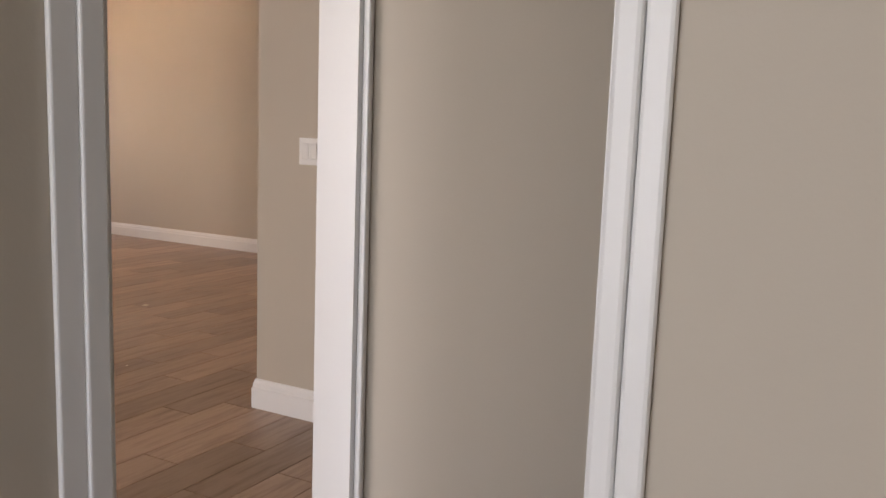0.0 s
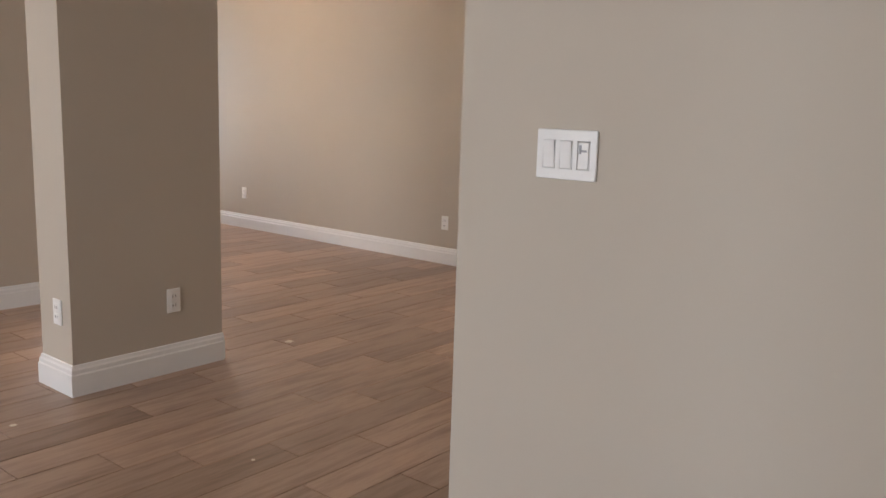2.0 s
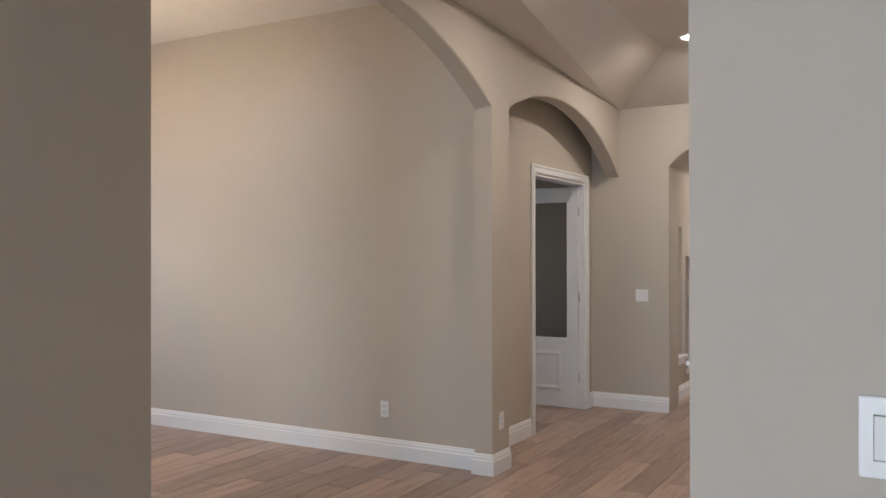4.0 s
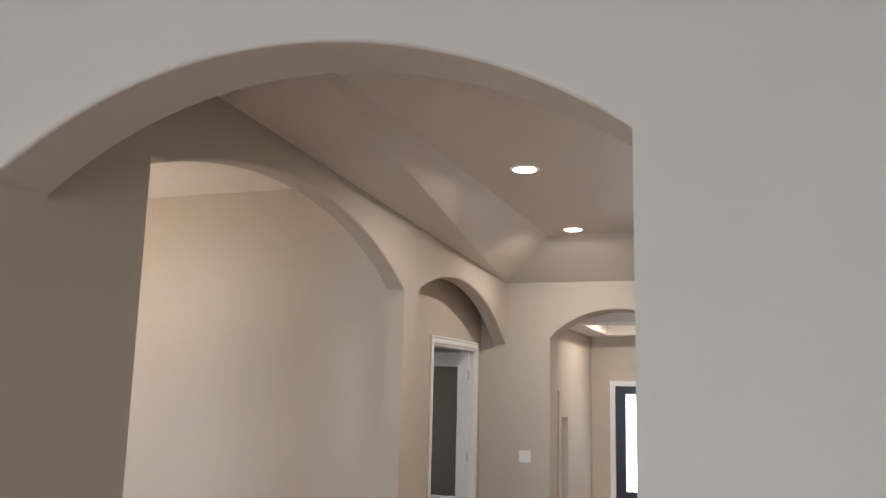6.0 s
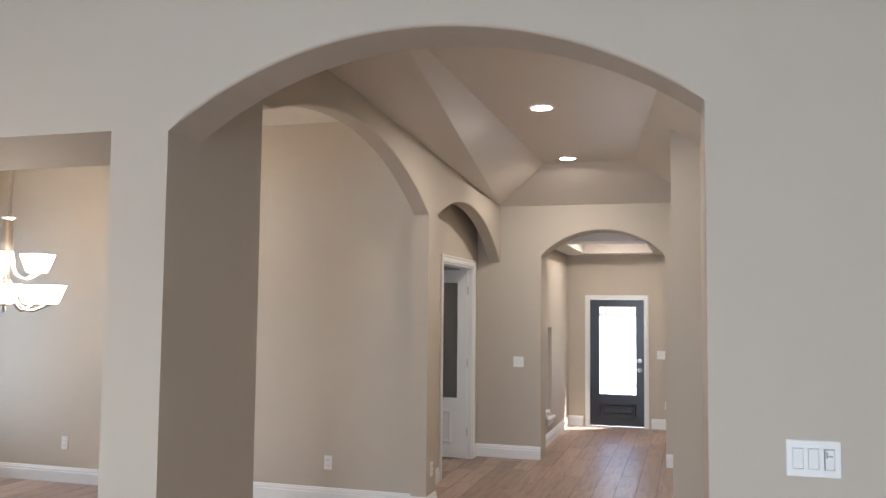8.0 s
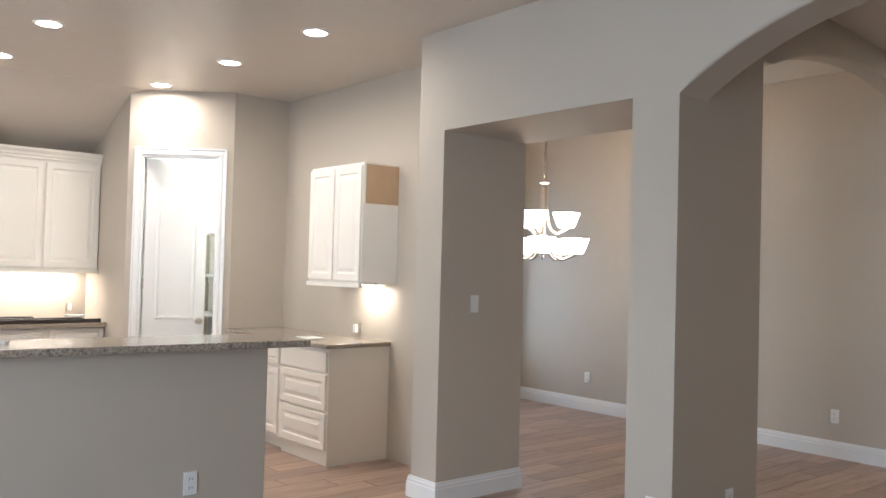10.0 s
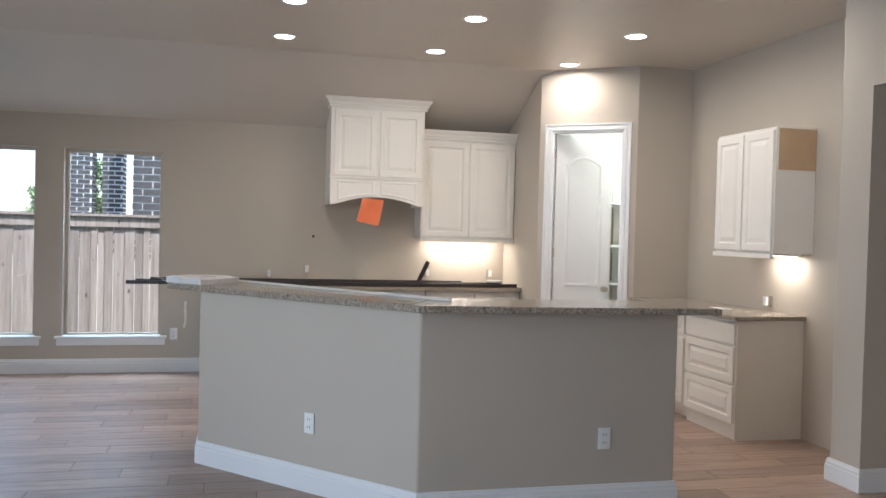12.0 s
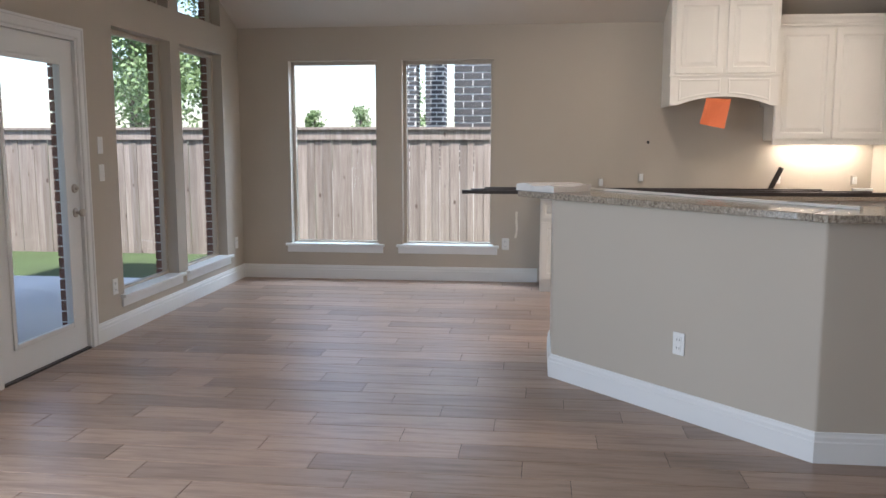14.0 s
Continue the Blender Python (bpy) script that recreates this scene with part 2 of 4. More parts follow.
def sweep(name, path, profile, mat, label, category, up=(0, 0, 1), closed=False):
    """A moulding along a plan path, standing off to its left; mitred corners."""
    bm = bmesh.new()
    pts = [Vector(p) for p in path]
    rows = []
    for i, p in enumerate(pts):
        d0 = (pts[i] - pts[i - 1]).normalized() if i else None
        d1 = (pts[i + 1] - pts[i]).normalized() if i + 1 < len(pts) else None
        d0, d1 = d0 or d1, d1 or d0
        n0, n1 = Vector((-d0.y, d0.x, 0)), Vector((-d1.y, d1.x, 0))
        m = (n0 + n1).normalized()
        m /= max(0.3, m.dot(n0))
        rows.append([bm.verts.new(p + m * a + Vector((0, 0, h))) for a, h in profile])
    for a, b in zip(rows, rows[1:]):
        for k in range(len(profile) - 1):
            bm.faces.new((a[k], a[k + 1], b[k + 1], b[k]))
    bm.faces.new(rows[0])
    bm.faces.new(rows[-1][::-1])
    return tagged(part(name, bm, mat), label, category, kind="structure")


def baseboard(*path):
    return sweep("baseboard", [(x, y, 0.0) for x, y in path], BASE_PROFILE, TRIM, "white moulded baseboard along the foot of the wall", "baseboard")


def rings(bm, outline, steps, frame_at):
    """Stepped panel face: outline(inset) gives 2D points; steps are (inset, depth)."""
    rows = [[bm.verts.new(frame_at(u, v, d)) for u, v in outline(i)] for i, d in steps]
    n = len(rows[0])
    for a, b in zip(rows, rows[1:]):
        for k in range(n):
            bm.faces.new((a[k], a[(k + 1) % n], b[(k + 1) % n], b[k]))
    bm.faces.new(rows[-1])
    return rows


def rect(w, h, x=0.0, z=0.0):
    return lambda i: ((x + i, z + i), (x + w - i, z + i), (x + w - i, z + h - i), (x + i, z + h - i))


RAISED = ((0, -0.019), (0, 0), (0.004, 0.002), (0.052, 0.002), (0.060, -0.006), (0.072, -0.006), (0.098, 0.001))


def panel_front(name, x, z, w, h, parent, y=0.0, mat=None, steps=RAISED):
    """A raised-panel door or drawer front in the x-z plane, facing -y."""
    bm = bmesh.new()
    k = min(1.0, h / 0.26, w / 0.26)
    st = [(i * k if i > 0.01 else i, d) for i, d in steps]
    rows = rings(bm, rect(w, h, x, z), st, lambda u, v, d: (u, y - 0.0005 - 0.019 - d, v))
    bm.faces.new(rows[0][::-1])
    return part(name, bm, mat or CAB, parent)


# ---- setting ----
H = 3.035
XB, YP, YA, YK, XE = -10.26, -2.62, 4.286, 4.79, -0.63
XJ = -1.895
YH = 10.56


def hole_wall(name, axis, u0, u1, top, c0, c1, holes, label):
    """A wall with window and door holes (u0, u1, z0, z1), as one mesh."""
    prof = [(u0, 0)]
    for a, b, z0, z1 in sorted(holes):
        prof += [(a, 0), (a, z1), (b, z1), (b, 0)]
    prof.append((u1, 0))
    extra = []
    for a, b, z0, z1 in holes:
        if z0 > 0:
            lo, hi = sorted((c0, c1))
            extra.append(((a, lo, 0), (b, hi, z0)) if axis == "x" else ((lo, a, 0), (hi, b, z0)))
    return wall(name, prof, top, axis, c0, c1, label, extra)


# back wall with two windows, patio wall with door, windows and transoms
W_BACK = [(-2.10, -1.20, 0.345, 2.185), (-0.955, -0.045, 0.345, 2.185)]
hole_wall("wall_back", "y", YP - 0.15, 5.02, 3.4, XB, XB - 0.15, W_BACK, "greige painted kitchen back wall with two tall windows")
W_PATIO = [(-9.82, -8.88, 0.27, 2.21), (-8.70, -7.75, 0.27, 2.21)]
D_PATIO = (-7.27, -6.31, 0.0, 2.06)
W_LIVING = [(-5.3, -3.6, 0.5, 2.3), (-3.2, -1.5, 0.5, 2.3)]
pw = hole_wall("wall_patio", "x", XB, XE, 2.47, YP, YP - 0.15, W_PATIO + W_LIVING + [D_PATIO], "greige painted patio wall with glazed door and tall windows")
bm = wall_run(bmesh.new(), [(XB, 2.47), (-9.82, 2.47), (-9.82, 2.92), (-8.88, 2.92), (-8.88, 2.47), (-8.70, 2.47), (-8.70, 2.92), (-7.75, 2.92), (-7.75, 2.47), (XE, 2.47)], 3.4, "x", YP, YP - 0.15)
tagged(part("wall_patio_upper", bm, WALL), "greige painted wall above the patio windows with transoms", "wall", kind="structure")

# arch wall between living room and hall/dining, columns and all
YM = YA + 0.25
prof = [(-6.0, 0), (-5.735, 0), (-5.735, 2.385), (-4.265, 2.385), (-4.265, 0), (-3.99, 0)] + arch(-3.99, XJ, 2.375, 2.715) + [(XJ, 0), (XE, 0)]
wall("wall_arch", prof, H + 0.3, "x", YA, YM, "greige painted wall with a square opening and a broad arch into the hall", bullnose=0.016, sharp=((1, YM), (0, XE)))
prof = [(-6.0, 0), (-5.735, 0), (-5.735, 2.385), (-4.265, 2.385)]
wall("wall_opening_soffit", prof, H, "x", YM, 5.035, "greige painted column and soffit of the square opening", bullnose=0.016, sharp=((1, YM), (0, -4.265)))
wall("wall_post", [(-4.265, 0), (-3.99, 0)], 3.3, "x", YM, 5.06, "greige painted post between the opening and the arches", bullnose=0.016, sharp=((1, YM), (1, 5.06)))
prof = [q for q in arch(4.65, 7.85, 2.42, 2.86, 30) if q[0] > 5.08]
prof = [(5.06, prof[0][1] - 0.008)] + prof + [(7.85, 0), (8.11, 0)] + [(8.11 + (YH - 8.11) * i / 24, 0.2 + math.sqrt(6.0 - (8.11 + (YH - 8.11) * i / 24 - 9.1) ** 2)) for i in range(25)]
wall("wall_hall_arches", prof, 3.3, "y", -3.99, -4.12, "greige painted hall wall with two arches", bullnose=0.014, sharp=((1, 5.06), (1, YH), (0, -4.12)))
wall("wall_kitchen_side", [(-8.62, 0), (-6.0, 0)], H, "x", YK, 4.96, "greige painted kitchen side wall")
hole_wall("wall_dining_far", "x", -8.6, -4.12, 3.3, 7.93, 8.06, [], "greige painted dining room wall")
hole_wall("wall_dining_end", "y", 4.96, 8.06, 3.3, -8.6, -8.75, [(6.5, 7.7, 0.5, 2.3)], "greige painted dining room end wall with a window")
hole_wall("wall_niche", "y", 8.062, 10.9, 3.3, -4.26, -4.40, [(9.17, 10.35, 0.0, 2.10)], "greige painted wall behind the hall niche with a doorway")
bm = boxes(((-4.26, 8.062, 0), (-4.121, 8.09, 3.3)))
tagged(part("wall_niche_return", bm, WALL), "greige painted niche return", "wall", kind="structure")
prof = [(-4.26, 0), (-3.53, 0)] + arch(-3.53, -2.20, 2.245, 2.52) + [(-2.20, 0), (-1.86, 0)]
wall("wall_hall_end", prof, 3.3, "x", YH, 10.9, "greige painted hall end wall with a small arch", bullnose=0.012, sharp=((0, -4.26), (0, -1.86), (1, 10.9)))
wall("wall_hall_right", [(YA + 0.25, 0), (YH, 0)], 3.3, "y", -1.86, -1.74, "greige painted hall wall", extra=[((-2.08, 8.0, 0), (-1.86, YH, 3.3))])
hole_wall("wall_foyer_left", "y", 10.9, 13.4, 2.9, -3.62, -3.76, [(11.0, 11.42, 0.42, 1.71), (11.56, 11.88, 0.30, 1.42)], "greige painted foyer wall with two narrow windows")
wall("wall_foyer_right", [(10.9, 0), (13.4, 0)], 2.9, "y", -2.12, -1.98, "greige painted foyer wall")
hole_wall("wall_front", "x", -3.76, -1.98, 2.9, 13.4, 13.55, [(-3.33, -2.55, 0.0, 1.80)], "greige painted front wall with the entry door")
# bedroom vestibule behind the opening that the walk starts from
DY0, DY1 = 2.338, 3.075
hole_wall("wall_living_east", "y", YP, YA + 0.25, H, XE, XE + 0.11, [(DY0, DY1, 0.0, 2.06)], "greige painted living room wall with a cased doorway")
wall("wall_vestibule_side", [(XE + 0.11, 0), (2.4, 0)], 2.75, "x", 3.115, 3.235, "greige painted vestibule wall")
wall("wall_vestibule_near", [(0.40, 0), (2.4, 0)], 2.75, "x", 2.17, 2.28, "greige painted bedroom wall ending at a cased opening")
wall("wall_vestibule_end", [(-0.6, 0), (3.235, 0)], 2.75, "y", 2.4, 2.5, "greige painted vestibule end wall")
# unseen wall; its opening is added to hold a lamp for the vestibule
hole_wall("wall_vestibule_back", "x", XE + 0.11, 2.4, 2.75, -0.6, -0.7, [(-0.45, 0.95, 0.6, 2.2)], "greige painted bedroom wall out of view, opened to light the vestibule")
# pantry in the kitchen corner
P1, P2 = Vector((-9.19, 3.50)), Vector((-8.62, 4.24))
pd = (P2 - P1).normalized()
plen = (P2 - P1).length
pang = math.degrees(math.atan2(pd.y, pd.x))
wall("wall_pantry_return", [(XB, 0), (-9.19, 0)], 3.3, "x", 3.50, 3.56, "greige painted wall beside the pantry")
pwall = wall("wall_pantry_door", [(0, 0), (0.13, 0), (0.13, 2.445), (plen - 0.13, 2.445), (plen - 0.13, 0), (plen, 0)], H, "x", 0, 0.1, "greige painted angled pantry wall")
pwall.matrix_basis = pose(P1.x, P1.y, 0, 0, 0, pang)
wall("wall_pantry_side", [(4.24, 0), (4.96, 0)], H, "y", -8.62, -8.70, "greige painted wall beside the pantry")
wall("wall_pantry_inner", [(XB, 0), (-8.70, 0)], H, "x", 4.79, 4.96, "white pantry inner wall").data.materials[0] = TRIM

# ceilings
SX = -9.10
bm = bmesh.new()
pr = [(SX, H), (XE + 0.11, H), (XE + 0.11, H + 0.1), (SX - 0.3, H + 0.1), (XB - 0.1, 2.58), (XB - 0.1, 2.47), (XB, 2.51)]
a = [bm.verts.new((x, YP, z)) for x, z in pr]
b = [bm.verts.new((x, YK, z)) for x, z in pr]
bm.faces.new(a)
bm.faces.new(b[::-1])
for i in range(len(pr)):
    j = (i + 1) % len(pr)
    bm.faces.new((a[i], a[j], b[j], b[i]))
tagged(part("ceiling", bm, CEIL), "greige painted ceiling sloping down to the back wall", "ceiling", kind="structure")
tagged(part("ceiling_dining", boxes(((-8.75, 4.79, 3.25), (-4.12, 8.06, 3.35))), CEIL), "greige painted dining room ceiling", "ceiling", kind="structure")
# hipped hall ceiling
bm = bmesh.new()
hx0, hx1, hy0, hy1 = -3.99, -1.86, YA + 0.25, YH
lo = [bm.verts.new(p) for p in ((hx0, hy0, 3.13), (hx1, hy0, 3.13), (hx1, hy1, 2.80), (hx0, hy1, 2.80))]
hi = [bm.verts.new(p) for p in ((hx0 + 0.6, hy0 + 0.6, 3.15), (hx1 - 0.6, hy0 + 0.6, 3.15), (hx1 - 0.6, hy1 - 0.7, 3.15), (hx0 + 0.6, hy1 - 0.7, 3.15))]
bm.faces.new(hi)
for i in range(4):
    j = (i + 1) % 4
    bm.faces.new((lo[i], lo[j], hi[j], hi[i]))
hc = tagged(part("ceiling_hall", bm, CEIL), "greige painted hipped hall ceiling", "ceiling", kind="structure")
sd = hc.modifiers.new("thick", "SOLIDIFY")
sd.thickness, sd.offset = 0.08, 1
bm = boxes(((-3.76, 10.9, 2.42), (-3.35, 13.4, 2.52)), ((-2.42, 10.9, 2.42), (-1.98, 13.4, 2.52)), ((-3.35, 10.9, 2.42), (-2.42, 11.3, 2.52)), ((-3.35, 13.0, 2.42), (-2.42, 13.4, 2.52)), ((-3.5, 11.2, 2.70), (-2.3, 13.1, 2.78)), ((-3.37, 11.28, 2.52), (-3.35, 13.02, 2.70)), ((-2.42, 11.28, 2.52), (-2.40, 13.02, 2.70)), ((-3.35, 11.28, 2.52), (-2.42, 11.3, 2.70)), ((-3.35, 13.0, 2.52), (-2.42, 13.02, 2.70)))
tagged(part("ceiling_foyer", bm, CEIL), "greige painted foyer tray ceiling", "ceiling", kind="structure")
tagged(part("ceiling_vestibule", boxes(((XE + 0.11, -0.7, 2.75), (2.5, 4.2, 2.85))), CEIL), "greige painted vestibule ceiling", "ceiling", kind="structure")
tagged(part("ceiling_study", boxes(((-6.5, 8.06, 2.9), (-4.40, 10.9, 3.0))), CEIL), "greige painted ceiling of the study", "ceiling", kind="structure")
# unseen far wall, opened for an added window that lights the study
hole_wall("wall_study_far", "y", 8.06, 10.9, 3.0, -6.5, -6.65, [(8.5, 9.7, 0.6, 2.2)], "greige painted study wall out of view with an opening added for light")
wall("wall_study_side", [(-6.5, 0), (-4.40, 0)], 3.0, "x", 10.9, 11.0, "greige painted study wall")
tagged(part("roof_slab", boxes(((XB - 0.6, YP - 0.05, 3.45), (2.6, 10.95, 3.55)), ((-3.9, 10.95, 3.45), (-1.9, 13.6, 3.55))), ROOF), "roof deck over the house", "roof", kind="structure")

floor = tagged(part("floor", boxes(((XB, YP, -0.15), (2.5, 13.5, -0.003))), GROUT), "wood-look plank tile floor laid in staggered rows", "floor", kind="structure")

# baseboards
baseboard((XB, 0.40), (XB, YP), (-7.34, YP))
baseboard((-6.24, YP), (XE, YP), (XE, DY0 - 0.1))
baseboard((XE, DY1 + 0.1), (XE, YA), (XJ, YA), (XJ, YM), (-1.86, YM), (-1.86, 8.0), (-2.08, 8.0), (-2.08, YH), (-2.20, YH))
baseboard((-3.99, 5.06), (-3.99, YA), (-4.265, YA), (-4.265, 5.06), (-3.99, 5.06))
baseboard((-6.0, 5.036), (-5.735, 5.036), (-5.735, YA), (-6.0, YA), (-6.0, YK - 0.001))
baseboard((-3.99, 8.11), (-3.99, 7.85), (-4.12, 7.85), (-4.12, 7.93), (-8.6, 7.93), (-8.6, 4.96), (-6.0, 4.96))
baseboard((-3.53, YH), (-4.26, YH), (-4.26, 10.43))
baseboard((-4.26, 9.09), (-4.26, 8.09))
baseboard((-2.12, 10.9), (-2.12, 13.4), (-2.47, 13.4))
baseboard((-3.41, 13.4), (-3.62, 13.4), (-3.62, 10.9))
baseboard((2.4, 2.17), (0.445, 2.17))
baseboard((2.3, 3.115), (XE + 0.11, 3.115))

# ---- windows and doors ----
CASING = ((0, 0), (0.0, 0.012), (0.008, 0.017), (0.03, 0.017), (0.034, 0.012), (0.050, 0.012), (0.056, 0.019), (0.07, 0.019), (0.07, 0))


def casing(parent, w, h, y=0.0, mirror=1, k=1.0):
    """Door casing round an opening 0..w by h in the x-z plane, proud towards -y."""
    bm = bmesh.new()
    rows = []
    for x, z, sx, sz in ((0, 0, -1, 0), (0, h, -1, 1), (w, h, 1, 1), (w, 0, 1, 0)):
        rows.append([bm.verts.new((x + sx * (a * k + 0.004), y - mirror * d, z + sz * (a * k + 0.004))) for a, d in CASING])
    for a, b in zip(rows, rows[1:]):
        for q in range(len(CASING) - 1):
            bm.faces.new((a[q], a[q + 1], b[q + 1], b[q]))
    bm.faces.new(rows[0])
    bm.faces.new(rows[-1][::-1])
    return part("casing", bm, TRIM, parent)


def jamb(parent, w, h, depth):
    t = 0.004
    return part("jamb", boxes(((-t, -0.003, 0), (0.014, depth + 0.003, h)), ((w - 0.014, -0.003, 0), (w + t, depth + 0.003, h)), ((0.014, -0.003, h - 0.014), (w - 0.014, depth + 0.003, h + t))), TRIM, parent)


def window(name, m, w, h, label, sill=True, depth=0.15, frame_mat=None):
    """Fixed picture window; local x along the wall, y outwards, z up from the sill."""
    t = thing(name, label=label, category="window", kind="structure")
    t.matrix_basis = m
    fw = 0.035
    y0, y1 = depth - 0.06, depth - 0.01
    fm = frame_mat or ALMOND
    fr = part("window_frame", boxes(((0, y0, 0), (fw, y1, h)), ((w - fw, y0, 0), (w, y1, h)), ((fw, y0, 0), (w - fw, y1, fw)), ((fw, y0, h - fw), (w - fw, y1, h))), fm, t)
    soft(fr, 0.004)
    part("pane", boxes(((fw - 0.005, y0 + 0.02, fw - 0.005), (w - fw + 0.005, y0 + 0.026, h - fw + 0.005))), GLASS, t).visible_shadow = False
    if sill:
        s = part("window_sill", boxes(((0.003, -0.001, -0.001), (w - 0.003, y0, 0.018)), ((-0.06, -0.045, -0.008), (w + 0.06, -0.001, 0.018)), ((-0.045, -0.016, -0.075), (w + 0.045, -0.001, -0.008))), TRIM, t, "white painted sill and apron")
        soft(s, 0.004)
    return t


for i, (a, b, z0, z1) in enumerate(W_BACK):
    window("window_1" if i else "window_2", pose(XB, a, z0, 0, 0, 90) , b - a, z1 - z0, "tall fixed window looking out on a cedar fence")
for i, (a, b, z0, z1) in enumerate(W_PATIO):
    window("window_3" if i else "window_4", pose(b, YP, z0, 0, 0, 180), b - a, z1 - z0, "tall fixed window looking out on the patio")
    window("window_5" if i else "window_6", pose(b, YP, 2.47, 0, 0, 180), b - a, 0.45, "transom window above a tall window", sill=False)
window("window_7", pose(-8.6, 6.5, 0.5, 0, 0, 90), 1.2, 1.8, "dining room window giving daylight")
window("window_8", pose(-3.62, 11.0, 0.42, 0, 0, 90), 0.42, 1.29, "tall narrow white-framed foyer window", frame_mat=TRIM)
window("window_9", pose(-3.62, 11.56, 0.30, 0, 0, 90), 0.32, 1.12, "small narrow white-framed foyer window", frame_mat=TRIM)
# window added out of view, only to brighten the study
window("added_window", pose(-6.5, 8.5, 0.6, 0, 0, 90), 1.2, 1.6, "unseen window added to light the study")


def knob(parent, x, y, z, side=-1):
    bm = lathe(bmesh.new(), [(0.001, 0), (0.031, 0), (0.031, side * 0.006), (0.011, side * 0.012), (0.011, side * 0.03), (0.02, side * 0.036), (0.027, side * 0.05), (0.022, side * 0.064), (0.002, side * 0.067)], 18, "y", (x, y, z))
    return part("knob", bm, NICKEL, parent, "brushed nickel round knob")


# patio door: full glass, white
pdoor = thing("door_1", (-6.31, YP, 0), 180, "white patio door with a full glass pane and nickel knob", "door", kind="structure")
dw, dh = 0.96, 2.06
jamb(pdoor, dw, dh, 0.15)
casing(pdoor, dw, dh)
bm = bmesh.new()
x0, x1, z0, z1 = 0.018, dw - 0.018, 0.012, dh - 0.018
g = (0.17, dw - 0.17, 0.20, dh - 0.17)
for a, b in (((x0, 0.02, z0), (g[0], 0.064, z1)), ((g[1], 0.02, z0), (x1, 0.064, z1)), ((g[0], 0.02, z0), (g[1], 0.064, g[2])), ((g[0], 0.02, g[3]), (g[1], 0.064, z1))):
    box(bm, a, b)
slab = part("slab", bm, TRIM, pdoor)
bead = part("glass_bead", boxes(((g[0] - 0.02, 0.008, g[2] - 0.02), (g[0] + 0.012, 0.02, g[3] + 0.02)), ((g[1] - 0.012, 0.008, g[2] - 0.02), (g[1] + 0.02, 0.02, g[3] + 0.02)), ((g[0] + 0.012, 0.008, g[2] - 0.02), (g[1] - 0.012, 0.02, g[2] + 0.012)), ((g[0] + 0.012, 0.008, g[3] - 0.012), (g[1] - 0.012, 0.02, g[3] + 0.02))), TRIM, pdoor)
soft(bead, 0.004)
part("pane", boxes(((g[0], 0.038, g[2]), (g[1], 0.044, g[3]))), GLASS, pdoor).visible_shadow = False
knob(slab, dw - 0.075, 0.02, 0.93)
part("deadbolt", lathe(bmesh.new(), [(0.001, 0), (0.03, 0), (0.028, -0.012), (0.012, -0.014), (0.01, -0.028), (0.002, -0.03)], 18, "y", (dw - 0.075, 0.02, 1.09)), NICKEL, pdoor, "brushed nickel deadbolt")
part("threshold", boxes(((0.016, -0.01, 0.0), (dw - 0.016, 0.15, 0.012))), BLACKBAR, pdoor, "dark bronze threshold")

# front door: black with leaded glass
fdoor = thing("door_2", (-3.33, 13.4, 0), 0, "black entry door with a tall bright leaded glass pane", "door", kind="structure")
dw, dh = 0.78, 1.80
jamb(fdoor, dw, dh, 0.15)
casing(fdoor, dw, dh, k=0.65)
g = (0.145, dw - 0.125, 0.45, dh - 0.115)
bm = boxes(((0.016, 0.03, 0.01), (g[0], 0.075, dh - 0.016)), ((g[1], 0.03, 0.01), (dw - 0.016, 0.075, dh - 0.016)), ((g[0], 0.03, 0.01), (g[1], 0.075, g[2])), ((g[0], 0.03, g[3]), (g[1], 0.075, dh - 0.016)))
fslab = part("slab", bm, FRONTDOOR, fdoor)
bm = bmesh.new()
rings(bm, rect(g[1] - g[0], 0.17, g[0], 0.14), ((0, 0), (0, 0.014), (0.02, 0.006), (0.04, 0.006), (0.06, 0.014)), lambda u, v, d: (u, 0.03 - d, v))
part("raised_panel", bm, FRONTDOOR, fslab)
part("pane", boxes(((g[0], 0.05, g[2]), (g[1], 0.056, g[3]))), FROST, fdoor, "textured leaded glass").visible_shadow = False
for zz in (g[2] + 0.12, g[3] - 0.12):
    part("came", boxes(((g[0], 0.044, zz), (g[1], 0.05, zz + 0.008))), NICKEL, fdoor)
for xx in (g[0] + 0.08, g[1] - 0.08):
    part("came", boxes(((xx, 0.0435, g[2]), (xx + 0.008, 0.0495, g[3]))), NICKEL, fdoor)
knob(fslab, dw - 0.075, 0.03, 0.80)
part("deadbolt", lathe(bmesh.new(), [(0.001, 0), (0.03, 0), (0.028, -0.012), (0.002, -0.014)], 16, "y", (dw - 0.075, 0.03, 0.93)), NICKEL, fdoor)

# study glass door behind the niche, standing ajar
sdoor = thing("door_3", (-4.26, 9.17, 0), 90, "white cased study doorway", "door", kind="structure")
jamb(sdoor, 1.18, 2.10, 0.14)
casing(sdoor, 1.18, 2.10)
sd3 = thing("french_door", (-5.43, 10.285, 0), 1.5, "white glazed study door with a lower panel, standing open", "door")
part("frame", boxes(((0, 0, 0.01), (0.13, 0.04, 2.07)), ((1.01, 0, 0.01), (1.12, 0.04, 2.07)), ((0.13, 0, 0.01), (1.01, 0.04, 0.66)), ((0.13, 0, 1.93), (1.01, 0.04, 2.07))), TRIM, sd3)
part("pane", boxes(((0.13, 0.017, 0.66), (1.01, 0.023, 1.93))), GLASS, sd3)
bm = bmesh.new()
